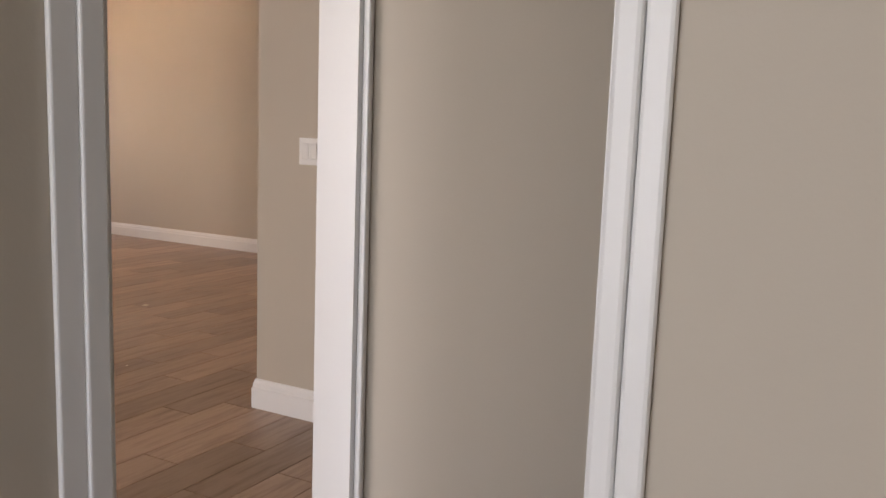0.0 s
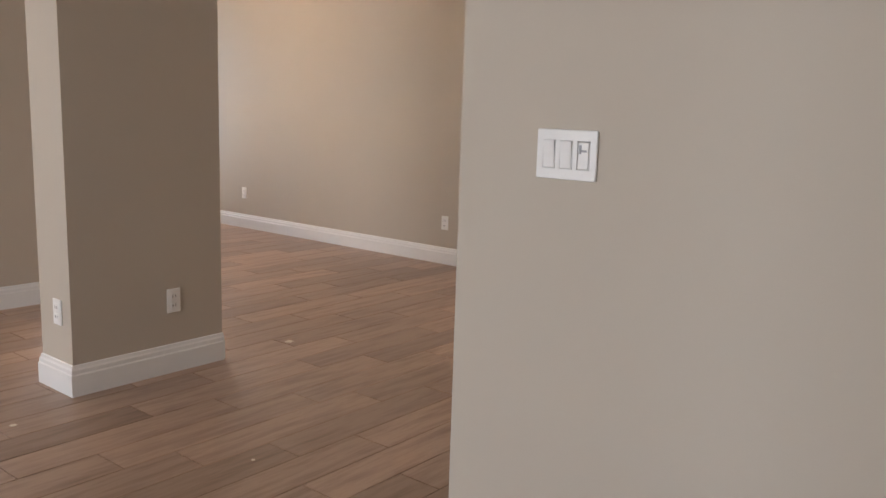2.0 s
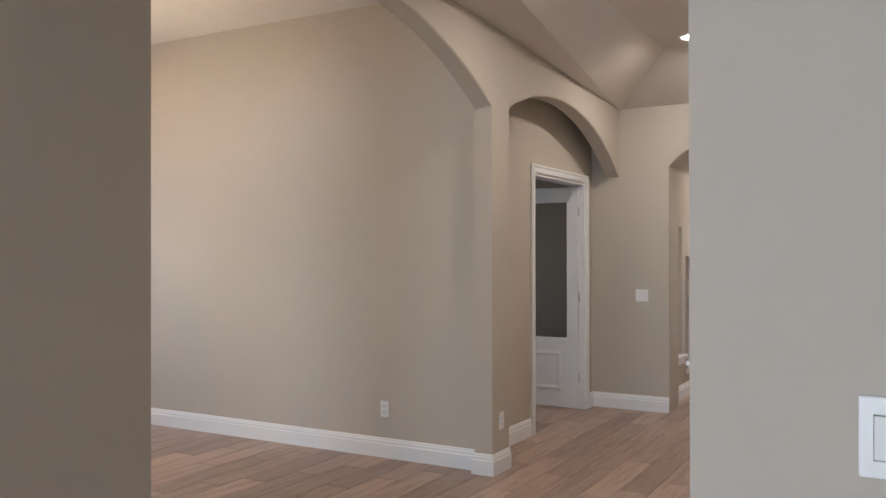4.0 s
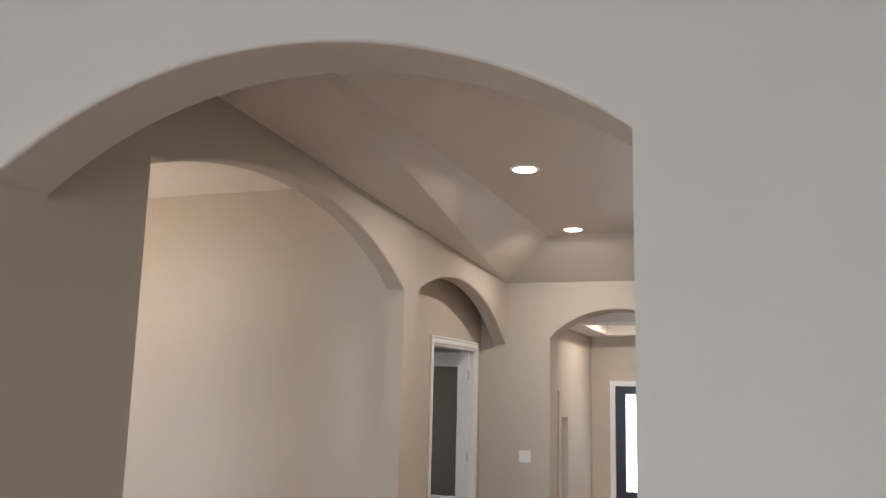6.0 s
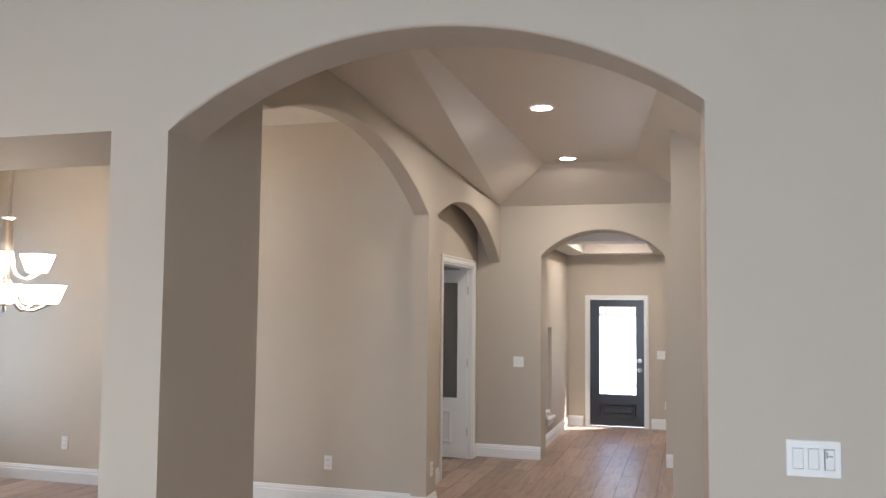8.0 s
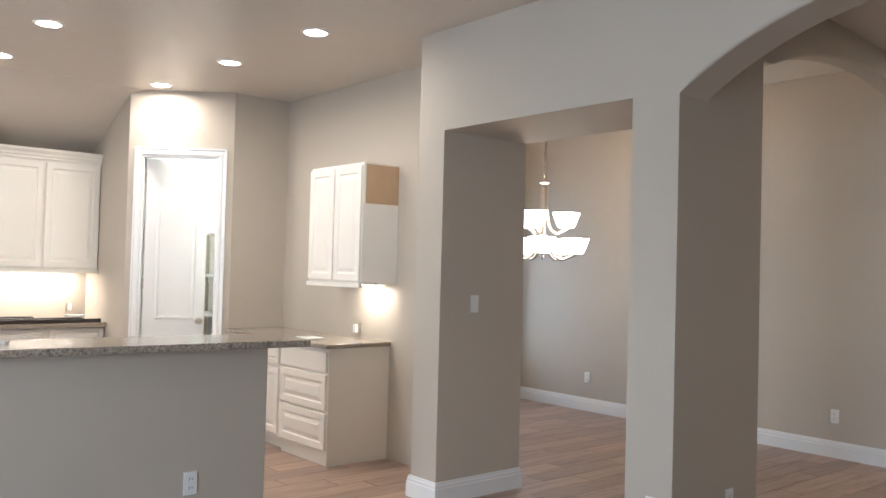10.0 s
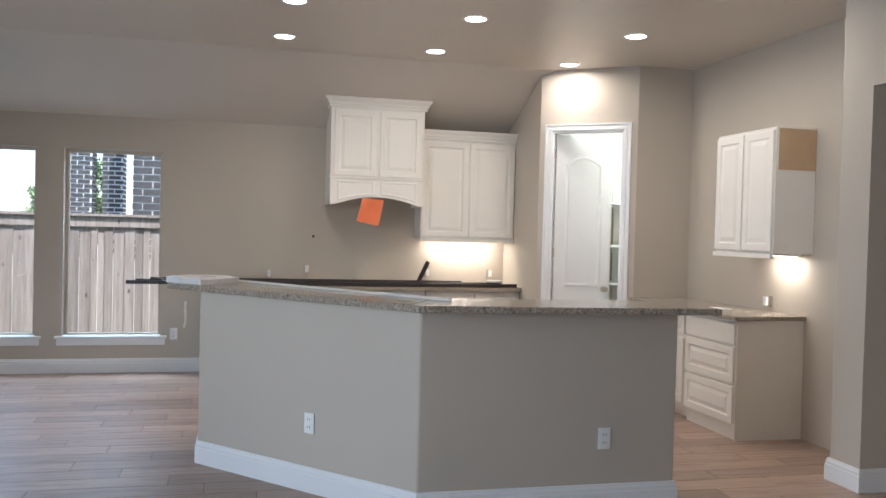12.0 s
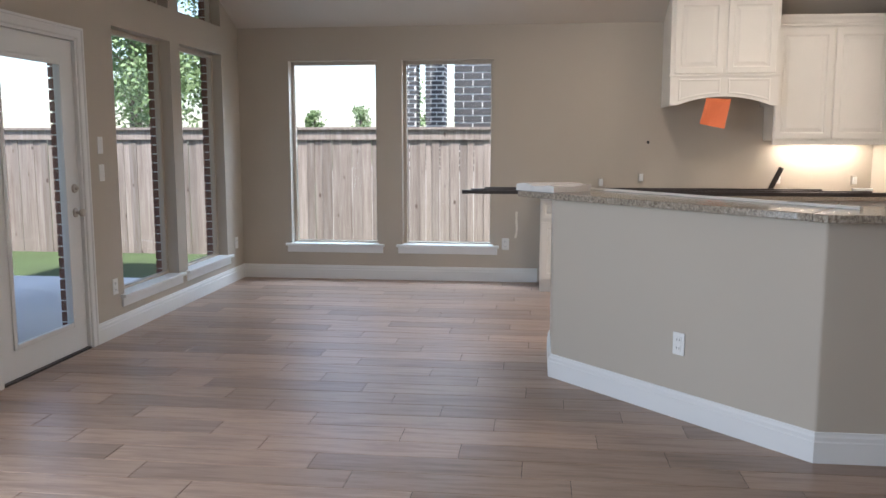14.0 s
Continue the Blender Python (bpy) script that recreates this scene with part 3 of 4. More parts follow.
rings(bm, rect(0.80, 0.38, 0.16, 0.16), ((0, 0), (0.0, 0.004), (0.03, 0.012), (0.05, 0.004)), lambda u, v, d: (u, -d, v))
part("raised_panel", bm, TRIM, sd3)
knob(sd3, 0.07, 0, 0.95)
for zz in (0.25, 1.0, 1.8):
    part("hinge", boxes(((1.121, -0.004, zz), (1.128, 0.03, zz + 0.09))), NICKEL, sd3)

# cased doorway that the walk begins in, and the closet doorway beside it
door4 = thing("door_4", (XE + 0.11, DY1, 0), -90, "white cased doorway without a door leaf", "doorway", kind="structure")
door4.matrix_basis = pose(XE + 0.11, DY0, 0, 0, 0, 90)
w4 = DY1 - DY0
part("jamb", boxes(((-0.004, -0.003, 0), (0.014, 0.113, 2.06)), ((w4 - 0.014, -0.003, 0), (w4 + 0.004, 0.113, 2.06)), ((0.014, -0.003, 2.046), (w4 - 0.014, 0.113, 2.064))), TRIM, door4)
bm = bmesh.new()
for side in (0,):
    box(bm, (-0.10, -0.014, 0), (-0.05, -0.002, 2.16))
    box(bm, (-0.05, -0.020, 0), (-0.004, -0.002, 2.11))
    box(bm, (w4 + 0.004, -0.020, 0), (w4 + 0.018, -0.002, 2.064))
    box(bm, (w4 + 0.018, -0.014, 0), (w4 + 0.036, -0.002, 2.064))
    box(bm, (-0.004, -0.020, 2.066), (w4 + 0.036, -0.002, 2.11))
soft(part("casing", bm, TRIM, door4), 0.004)
bm = bmesh.new()
box(bm, (-0.08, 0.112, 0), (-0.004, 0.128, 2.14))
box(bm, (w4 + 0.004, 0.112, 0), (w4 + 0.08, 0.128, 2.14))
box(bm, (-0.004, 0.112, 2.066), (w4 + 0.004, 0.128, 2.14))
soft(part("casing", bm, TRIM, door4), 0.005)
door5 = thing("door_5", (0.40, 2.17, 0), 0, "white cased wall end of the bedroom opening", "doorway", kind="structure")
part("jamb", boxes(((-0.018, -0.003, 0), (-0.001, 0.113, 2.749))), TRIM, door5)
soft(part("casing", boxes(((-0.012, -0.022, 0), (0.014, -0.004, 2.749)), ((0.014, -0.015, 0), (0.042, -0.001, 2.749))), TRIM, door5), 0.005)

# pantry door: white, arched top panel, standing ajar
pan = thing("door_6", (P1.x, P1.y, 0), pang, "white cased pantry doorway", "doorway", kind="structure")
bm = bmesh.new()
pj = thing("door_frame", (0, 0, 0), 0)
pj.parent = pan
pj.matrix_basis = pose(0.13, 0, 0)
PW = plen - 0.26
jamb(pj, PW, 2.445, 0.1)
casing(pj, PW, 2.445)
leaf = thing("pantry_door", (0, 0, 0), 0, "white moulded pantry door with an arched panel, standing ajar", "door")
leaf.matrix_basis = pose(P1.x, P1.y, 0, 0, 0, pang) @ pose(0.13 + 0.03, 0.03, 0, 0, 0, 35)
LW = PW - 0.10


def arched(w, h, x, z, rise):
    def outline(i):
        pts = [(x + i, z + i), (x + w - i, z + i)]
        for k in range(11):
            u = x + w - i - (w - 2 * i) * k / 10
            pts.append((u, z + h - i - rise * (2 * (u - x) / w - 1) ** 2))
        return pts
    return outline


lslab = part("slab", boxes(((0, 0, 0.012), (LW, 0.034, 2.425))), TRIM, leaf)
MOULD = ((0, -0.001), (0.0, 0.001), (0.012, 0.008), (0.024, 0.008), (0.036, 0.0015))
for ol in (arched(LW - 0.2, 1.26, 0.1, 0.97, 0.09), rect(LW - 0.2, 0.62, 0.1, 0.17)):
    bm = bmesh.new()
    rings(bm, ol, MOULD, lambda u, v, d: (u, -d, v))
    part("panel_moulding", bm, TRIM, lslab)
knob(lslab, LW - 0.06, 0, 0.95)
for zz in (0.25, 1.25, 2.2):
    part("hinge", lathe(bmesh.new(), [(0.001, zz), (0.007, zz), (0.007, zz + 0.09), (0.001, zz + 0.09)], 10, "z", (-0.006, -0.004, 0)), NICKEL, leaf)
for zz in (0.55, 0.95, 1.35, 1.8):
    sh = thing("pantry_shelf", (-9.35, 4.44, zz), 0, "white painted pantry shelf on the wall", "shelf", "shelves in the pantry")
    part("board", boxes(((-0.88, 0.05, 0), (-0.3, 0.347, 0.02))), TRIM, sh)
    part("cleat", boxes(((-0.88, 0.325, -0.07), (-0.3, 0.347, -0.001))), TRIM, sh)


# ---- wall plates ----
def outlet(m, group="outlets"):
    t = thing("wall_outlet", label="white duplex outlet with its cover plate on the wall", category="outlet", group=group)
    t.matrix_basis = m
    p = part("cover_plate", boxes(((-0.036, -0.006, -0.058), (0.036, 0.0, 0.058))), PLASTIC, t)
    soft(p, 0.003)
    for z in (-0.022, 0.022):
        rec = part("receptacle", boxes(((-0.017, -0.009, z - 0.015), (0.017, -0.006, z + 0.015))), PLASTIC, t)
        part("slots", boxes(((-0.009, -0.0095, z - 0.006), (-0.006, -0.009, z + 0.006)), ((0.006, -0.0095, z - 0.006), (0.009, -0.009, z + 0.006))), SLOT, rec)
    return t


def switch(m, gangs, label, faces="rocker"):
    t = thing("light_switch", label=label, category="switch", group="wall switches")
    t.matrix_basis = m
    w = 0.07 + 0.046 * (gangs - 1)
    soft(part("cover_plate", boxes(((-w / 2, -0.006, -0.058), (w / 2, 0.0, 0.058))), PLASTIC, t), 0.003)
    for k in range(gangs):
        x = (k - (gangs - 1) / 2) * 0.046
        bm = bmesh.new()
        rings(bm, rect(0.034, 0.068, x - 0.017, -0.034), ((0, 0.0055), (0, 0.0075), (0.001, 0.0075), (0.002, 0.006)), lambda u, v, d: (u, -d, v))
        part("rocker_frame", bm, PLASTIC, t)
        if faces == "dimmer" and k == gangs - 1:
            part("dimmer_slot", boxes(((x - 0.012, -0.0085, -0.03), (x + 0.014, -0.006, 0.03))), PLASTIC, t)
            part("slider", boxes(((x - 0.01, -0.0095, 0.004), (x - 0.004, -0.0085, 0.024)), ((x - 0.01, -0.0095, 0.008), (x + 0.01, -0.0085, 0.013))), DIMMER, t)
        else:
            bm = bmesh.new()
            v = [bm.verts.new(p) for p in ((x - 0.0145, -0.0065, -0.031), (x + 0.0145, -0.0065, -0.031), (x + 0.0145, -0.0085, 0), (x - 0.0145, -0.0085, 0), (x - 0.0145, -0.011, 0.031), (x + 0.0145, -0.011, 0.031), (x + 0.0145, -0.006, 0.031), (x - 0.0145, -0.006, 0.031))]
            bm.faces.new(v[0:4])
            bm.faces.new((v[3], v[2], v[5], v[4]))
            bm.faces.new((v[4], v[5], v[6], v[7]))
            part("rocker", bm, PLASTIC, t)
        for z in (-0.048, 0.048):
            part("screw", lathe(bmesh.new(), [(0.001, -0.006), (0.003, -0.006), (0.003, -0.007), (0.001, -0.007)], 8, "y", (x, 0, z)), PLASTIC, t)
    return t


switch(pose(-1.578, YA - 0.001, 1.196), 3, "white triple rocker switch plate with a fan dimmer", "dimmer")
switch(pose(-5.734, 4.58, 1.27, 0, 0, 90), 1, "white rocker switch on the column side")
switch(pose(-3.78, YH - 0.001, 1.06), 2, "white double rocker switch at the hall end")
switch(pose(-7.51, YP + 0.001, 1.37, 0, 0, 180), 1, "white rocker switch beside the patio door")
switch(pose(-7.515, YP + 0.001, 1.18, 0, 0, 180), 1, "white rocker switch beside the patio door")
switch(pose(-2.33, 13.399, 1.02), 2, "white double rocker switch beside the entry door")
outlet(pose(-7.62, YP + 0.001, 0.36, 0, 0, 180))
outlet(pose(-10.06, YP + 0.001, 0.38, 0, 0, 180))
outlet(pose(XB + 0.001, 0.08, 0.38, 0, 0, 90))
outlet(pose(-3.989, 4.785, 0.35, 0, 0, 90))
outlet(pose(-4.10, YA - 0.001, 0.36))
outlet(pose(-4.88, 7.929, 0.345))
outlet(pose(-7.55, 7.929, 0.36))
outlet(pose(-3.989, 7.98, 0.34, 0, 0, 90))
outlet(pose(-2.25, 13.399, 0.33))

# ---- kitchen ----
# angled bar: knee wall, granite top
A_, B_, C_ = (-5.70, 1.62), (-6.925, 0.488), (-5.70, 3.06)
ins = lambda k: [(-5.70 - k, 3.06), (-5.70 - k, 1.62 + 0.41 * k), (-6.925 - 0.43 * k, 0.488 + k)]
bar = thing("breakfast_bar", (0, 0, 0), 0, "greige painted angled breakfast bar half wall", "kitchen bar")
bm = prism(bmesh.new(), [C_, A_, B_, (-7.55, 0.488), (-7.55, 0.61), (-6.98, 0.61), (-5.82, 1.67), (-5.82, 3.06)][::-1], 0, 1.064)
soft(part("knee_wall", bm, WALL, bar), 0.012, 3)
bb = sweep("bar_baseboard", [(-5.82, 3.06, 0), (-5.70, 3.06, 0), (-5.70, 1.62, 0), (-6.925, 0.488, 0), (-7.55, 0.488, 0)], BASE_PROFILE, TRIM, "white moulded baseboard", "baseboard")
bb.parent = bar
for k in ("category", "kind", "label"):
    del bb[k]
bt = thing("bar_top", (0, 0, 0), 0, "polished speckled granite bar top on the half wall", "countertop")
for pts in ([(-5.50, 3.20), (-5.60, 1.585), (-5.659, 1.5435), (-6.099, 1.8015), (-5.98, 3.20)], [(-5.661, 1.5420), (-5.72, 1.50), (-7.10, 0.275), (-7.42, 0.58), (-6.101, 1.7990)]):
    soft(part("slab", prism(bmesh.new(), pts, 1.065, 1.10), GRANITE, bt), 0.005, 3)
for q in ((-6.243, 1.118), (-5.699, 2.64)):
    diag = q[0] < -6
    o = outlet(pose(q[0] + 0.001, q[1] - (0.001 if diag else 0), 0.385, 0, 0, math.degrees(math.atan2(1.132, 1.225)) if diag else 90), "outlets on the bar")
# work counter behind the bar
low = thing("base_cabinet", (0, 0, 0), 0, "cream base cabinets behind the breakfast bar", "cabinet")
part("body", prism(bmesh.new(), [(-5.83, 3.05), (-5.83, 1.69), (-6.99, 0.62), (-7.5, 0.62), (-7.5, 0.95), (-6.42, 1.95), (-6.42, 3.05)][::-1], 0.0, 0.88), CAB, low)
tagged(part("work_top", prism(bmesh.new(), [(-5.825, 3.08), (-5.825, 1.685), (-6.985, 0.615), (-7.53, 0.615), (-7.53, 0.98), (-6.45, 1.98), (-6.45, 3.08)][::-1], 0.881, 0.915), GRANITE), "granite work top behind the bar", "countertop")


def base_unit(m, w, fronts, label, d=0.60, toe=0.09):
    """fronts: (z0, z1, columns)."""
    t = thing("base_cabinet", label=label, category="cabinet", group="kitchen base cabinets")
    t.matrix_basis = m
    part("body", boxes(((0, -d + 0.02, 0.10), (w, 0, 0.88)), ((0.0, -d + toe, 0), (w, 0, 0.10))), CAB, t)
    for z0, z1, n in fronts:
        for k in range(n):
            panel_front("drawer_front" if z1 - z0 < 0.35 else "door", k * w / n + 0.012, z0, w / n - 0.024, z1 - z0, t, y=-d + 0.02)
    return t


def wall_unit(m, w, z0, z1, label, d=0.33, doors=2, crown=True, y_over=0.0):
    t = thing("wall_cabinet", label=label, category="cabinet", group="kitchen wall cabinets")
    t.matrix_basis = m
    part("body", boxes(((0, -d, z0), (w, 0, z1))), CAB, t)
    part("light_rail", boxes(((-0.004, -d - 0.024, z0 - 0.035), (w + 0.004, -d + 0.0, z0 - 0.001))), CAB, t)
    for k in range(doors):
        panel_front("door", k * w / doors + 0.01, z0 + 0.015, w / doors - 0.02, z1 - z0 - 0.04, t, y=-d)
    if crown:
        pr = ((0, 0), (0.022, 0), (0.022, 0.02), (0.03, 0.028), (0.036, 0.05), (0.055, 0.075), (0.06, 0.095), (0, 0.095))
        c = sweep("crown", [(0, 0, z1), (0, -d, z1), (w, -d, z1), (w, 0, z1)], [(-a, h) for a, h in pr], CAB, "", "")
        c.parent = t
        del c["kind"]
    return t


# back run: base cabinets, counter, uppers, hood
for k, (y0, w) in enumerate(((0.42, 0.78), (1.20, 0.26), (2.52, 0.98))):
    base_unit(pose(XB + 0.002, y0, 0, 0, 0, 90), w, [(0.13, 0.66, 2 if w > 0.5 else 1), (0.69, 0.86, 2 if w > 0.5 else 1)], "cream base cabinet with raised panel doors on the back wall")
bt = tagged(part("counter_top", boxes(((XB + 0.002, 0.39, 0.881), (-9.60, 1.50, 0.915)), ((XB + 0.002, 2.50, 0.881), (-9.60, 3.498, 0.915)), ((XB + 0.002, 1.50, 0.881), (-10.10, 2.50, 0.915)), ((-9.72, 1.50, 0.881), (-9.60, 2.50, 0.915))), GRANITE), "granite counter top along the back wall with a cooktop cut-out", "countertop")
base_unit(pose(XB + 0.002, 1.47, 0, 0, 0, 90), 1.04, [(0.13, 0.66, 2), (0.69, 0.86, 1)], "cream base cabinet under the cooktop opening")
up = wall_unit(pose(XB + 0.002, 2.50, 0, 0, 0, 90), 0.998, 1.40, 2.41, "cream double-door wall cabinet with crown moulding")
hood = thing("range_hood_cabinet", label="cream range hood cabinet with an arched valance and crown", category="cabinet")
hood.matrix_basis = pose(XB + 0.002, 1.55, 0, 0, 0, 90)
HD, HW = 0.50, 0.93
part("body", boxes(((0, -HD, 1.98), (HW, 0, 2.66))), CAB, hood)
for k in range(2):
    panel_front("door", k * HW / 2 + 0.035 - 0.015 * k, 1.992, HW / 2 - 0.05, 0.638, hood, y=-HD)
bm = wall_run(bmesh.new(), [(0, 1.71)] + arch(0.06, HW - 0.06, 1.71, 1.79) + [(HW, 1.71)], 1.979, "x", -HD - 0.03, -HD)
part("valance", bm, CAB, hood, "arched cream valance")
part("valance_side", boxes(((0, -HD, 1.71), (0.02, 0, 1.979))), CAB, hood)
part("valance_side", boxes(((HW - 0.02, -HD, 1.71), (HW, 0, 1.979))), CAB, hood)
soft(part("ledge_moulding", boxes(((-0.012, -HD - 0.042, 1.962), (HW + 0.012, -HD - 0.0305, 1.982))), CAB, hood), 0.003)
part("liner", boxes(((0.021, -HD + 0.001, 1.90), (HW - 0.021, 0, 1.92))), NICKEL, hood, "metal hood liner")
for k in range(2):
    bm = bmesh.new()
    w = HW / 2 - 0.1

    def arch_low(i, w=w, k=k):
        x = 0.07 + k * (HW / 2 - 0.04)
        pts = []
        for q in range(9):
            u = x + i + (w - 2 * i) * q / 8
            pts.append((u, 1.735 + i + (0.075 - 0.09 * ((u - HW / 2) / (HW / 2)) ** 2)))
        return pts + [(x + w - i, 1.945 - i), (x + i, 1.945 - i)]
    rings(bm, arch_low, ((0, -0.001), (0, 0.001), (0.01, 0.006), (0.022, 0.001)), lambda u, v, d: (u, -HD - 0.03 - d, v))
    part("valance_panel", bm, CAB, hood)
pr = ((0, 0), (0.022, 0), (0.022, 0.02), (0.03, 0.028), (0.036, 0.05), (0.06, 0.08), (0.066, 0.10), (0, 0.10))
c = sweep("crown", [(0, 0, 2.66), (0, -HD, 2.66), (HW, -HD, 2.66), (HW, 0, 2.66)], [(-a, h) for a, h in pr], CAB, "", "")
c.parent = hood
del c["kind"]
paper = bmesh.new()
n = 8
gv = [[paper.verts.new((0.012 * math.sin(i * 0.7 + j * 0.3), 0.215 * i / n - 0.052 * j / n, -0.225 * j / n - (0.01 + 0.035 * j / n) * i / n)) for i in range(n + 1)] for j in range(n + 1)]
for j in range(n):
    for i in range(n):
        paper.faces.new((gv[j][i], gv[j][i + 1], gv[j + 1][i + 1], gv[j + 1][i]))
pp = tagged(part("paper_notice", paper, ORANGE), "orange paper notice taped under the range hood", "paper")
pp.matrix_basis = pose(-9.735, 1.868, 1.775)
sld = pp.modifiers.new("thick", "SOLIDIFY")
sld.thickness = 0.001

# side run by the dining column
du = base_unit(pose(-7.64, YK - 0.002, 0), 0.70, [(0.12, 0.395, 1), (0.415, 0.68, 1)], "cream three-drawer base cabinet on the side wall", d=0.57, toe=0.04)
soft(part("drawer_front", boxes(((0.012, -0.57, 0.70), (0.688, -0.5505, 0.85))), CAB, du, "plain slab drawer front"), 0.005)
part("end_panel", boxes(((0.70, -0.552, 0), (0.706, 0, 0.88))), CAB, du)
base_unit(pose(-8.55, YK - 0.002, 0), 0.90, [(0.13, 0.66, 2), (0.69, 0.86, 2)], "cream base cabinet on the side wall", d=0.57)
ct = tagged(part("side_counter_top", boxes(((-8.60, 4.19, 0.881), (-6.91, YK - 0.002, 0.912))), GRANITE), "granite counter top on the side wall cabinets", "countertop")
soft(ct, 0.005)
su = wall_unit(pose(-7.62, YK - 0.002, 0), 0.75, 1.37, 2.29, "cream double-door wall cabinet with a bare wood side patch", crown=False)
part("bare_side_patch", boxes(((0.75, -0.31, 1.98), (0.7525, -0.002, 2.28))), RAWWOOD, su, "bare maple patch")


def wired_box(x, y, z, turn):
    t = thing("outlet_box", label="uncovered outlet hanging out of its wall box", category="outlet", group="uncovered outlets")
    t.matrix_basis = pose(x, y, z, 0, 0, turn)
    part("box", boxes(((-0.024, -0.026, -0.04), (0.024, 0, 0.04))), NICKEL, t)
    part("strap", boxes(((-0.018, -0.03, -0.052), (0.018, -0.026, 0.052))), NICKEL, t)
    part("receptacle", boxes(((-0.017, -0.055, -0.034), (0.017, -0.03, 0.034))), PLASTIC, t)


for y, z in ((1.38, 1.05), (2.65, 1.03), (3.34, 1.03), (1.0, 1.0)):
    wired_box(XB + 0.002, y, z, 90)
wired_box(-7.35, YK - 0.002, 0.99, 0)
hole = tagged(part("wall_hole", lathe(bmesh.new(), [(0.002, 0), (0.014, 0), (0.014, 0.004), (0.002, 0.004)], 14, "x", (XB + 0.001, 1.44, 1.385)), SLOT), "small dark pipe hole in the kitchen wall", "hole")
# trim lengths and wrapped packs left on the counters
for k, (dx, ya, yb) in enumerate(((-9.66, -0.30, 3.46), (-9.70, -0.22, 3.30), (-9.75, -0.10, 2.9))):
    b = tagged(part("metal_strip", boxes(((dx - 0.016, ya, 0.916), (dx + 0.016, yb, 0.95 + 0.012 * k))), BLACKBAR), "long dark bronze trim strip lying on the counter", "trim strip", "dark strips on the counter")
    soft(b, 0.004)
st = tagged(part("offcut_strip", boxes(((-0.012, -0.02, 0), (0.012, 0.02, 0.26))), BLACKBAR), "short dark trim strip leaning on the wall", "trim strip")
st.matrix_basis = pose(-9.80, 2.45, 0.925, -25, 0, 0)
ws = tagged(part("wood_strip", boxes(((0, -0.012, 0), (1.95, 0.012, 0.012))), STRIP), "long primed wood strip lying on the bar top", "trim strip")
ws.matrix_basis = pose(-7.42, 0.62, 1.101, 0, 0, 38)
wr = bmesh.new()
box(wr, (-0.17, -0.15, 0), (0.17, 0.15, 0.038))
bmesh.ops.subdivide_edges(wr, edges=wr.edges, cuts=5, use_grid_fill=True)
for v in wr.verts:
    v.co += Vector((0.012, 0.012, 0.014 if v.co.z > 0.02 else 0)) * noise.noise(v.co * 9)
wp = tagged(part("wrapped_pack", wr, WRAP), "flat pack wrapped in clear film on the bar top", "package")
wp.matrix_basis = pose(-7.14, 0.49, 1.101, 0, 0, 42)
bw = tagged(part("small_bowl", lathe(bmesh.new(), [(0.002, 0), (0.05, 0), (0.08, 0.04), (0.085, 0.06), (0.075, 0.06), (0.05, 0.012), (0.002, 0.01)], 20), PLASTIC), "small white plastic tub on the counter", "tub")
bw.matrix_basis = pose(-9.85, 3.28, 0.916)
tagged(part("paper_sheet", boxes(((-7.62, 4.35, 0.9125), (-7.42, 4.50, 0.9155))), PLASTIC), "white paper sheet on the side counter", "paper")

# ---- lamps ----
def can_light(x, y, z, watts=None):
    t = thing("recessed_light", (x, y, z), 0, "lit recessed ceiling light with a white trim ring", "ceiling light", "recessed ceiling lights")
    bm = bmesh.new()
    rr = [[bm.verts.new((r * math.cos(2 * math.pi * k / 28), r * math.sin(2 * math.pi * k / 28), h)) for k in range(28)] for r, h in ((0.075, 0.0), (0.076, -0.006), (0.095, -0.004), (0.097, 0.0))]
    for a, b in zip(rr, rr[1:]):
        for k in range(28):
            bm.faces.new((a[k], a[(k + 1) % 28], b[(k + 1) % 28], b[k]))
    part("trim_ring", bm, TRIM, t)
    part("lens", lathe(bmesh.new(), [(0.002, -0.001), (0.076, -0.001), (0.076, -0.003), (0.002, -0.003)], 28), LENS_ON, t, "glowing lens")
    lamp = bpy.data.lights.new("can_lamp", "AREA")
    lamp.shape, lamp.size, lamp.energy, lamp.color, lamp.spread = "DISK", 0.14, watts or CAN_W, WARM, radians(172)
    lo = new("can_lamp", lamp)
    lo.parent = t
    lo.matrix_basis = pose(0, 0, -0.012)
    return t


for x, y in ((-6.41, 3.72), (-7.60, 3.69), (-8.80, 3.62), (-7.50, 2.36), (-8.68, 2.33), (-8.56, 1.03), (-7.44, 1.05)):
    can_light(x, y, H - 0.0005)
for x, y in ((-2.99, 7.44), (-3.10, 9.59)):
    can_light(x, y, 3.1495, 4.8)
can_light(-2.88, 12.2, 2.6995, 5)


def under_light(m, w):
    t = thing("under_cabinet_light", label="lit slim strip light under the wall cabinet", category="light", group="under-cabinet lights")
    t.matrix_basis = m
    part("housing", boxes(((0, -0.05, -0.018), (w, 0.05, 0.0))), PLASTIC, t)
    part("lens", boxes(((0.02, -0.035, -0.021), (w - 0.02, 0.035, -0.0182))), TUBE_ON, t)
    d = bpy.data.lights.new("strip_lamp", "AREA")
    d.shape, d.size, d.size_y, d.energy, d.color = "RECTANGLE", w - 0.06, 0.06, UNDER_W * w, WARM
    o = new("strip_lamp", d)
    o.parent = t
    o.matrix_basis = pose(w / 2, 0, -0.024)


under_light(pose(XB + 0.12, 2.62, 1.399, 0, 0, 90), 0.76)
under_light(pose(-7.30, YK - 0.10, 1.369), 0.36)

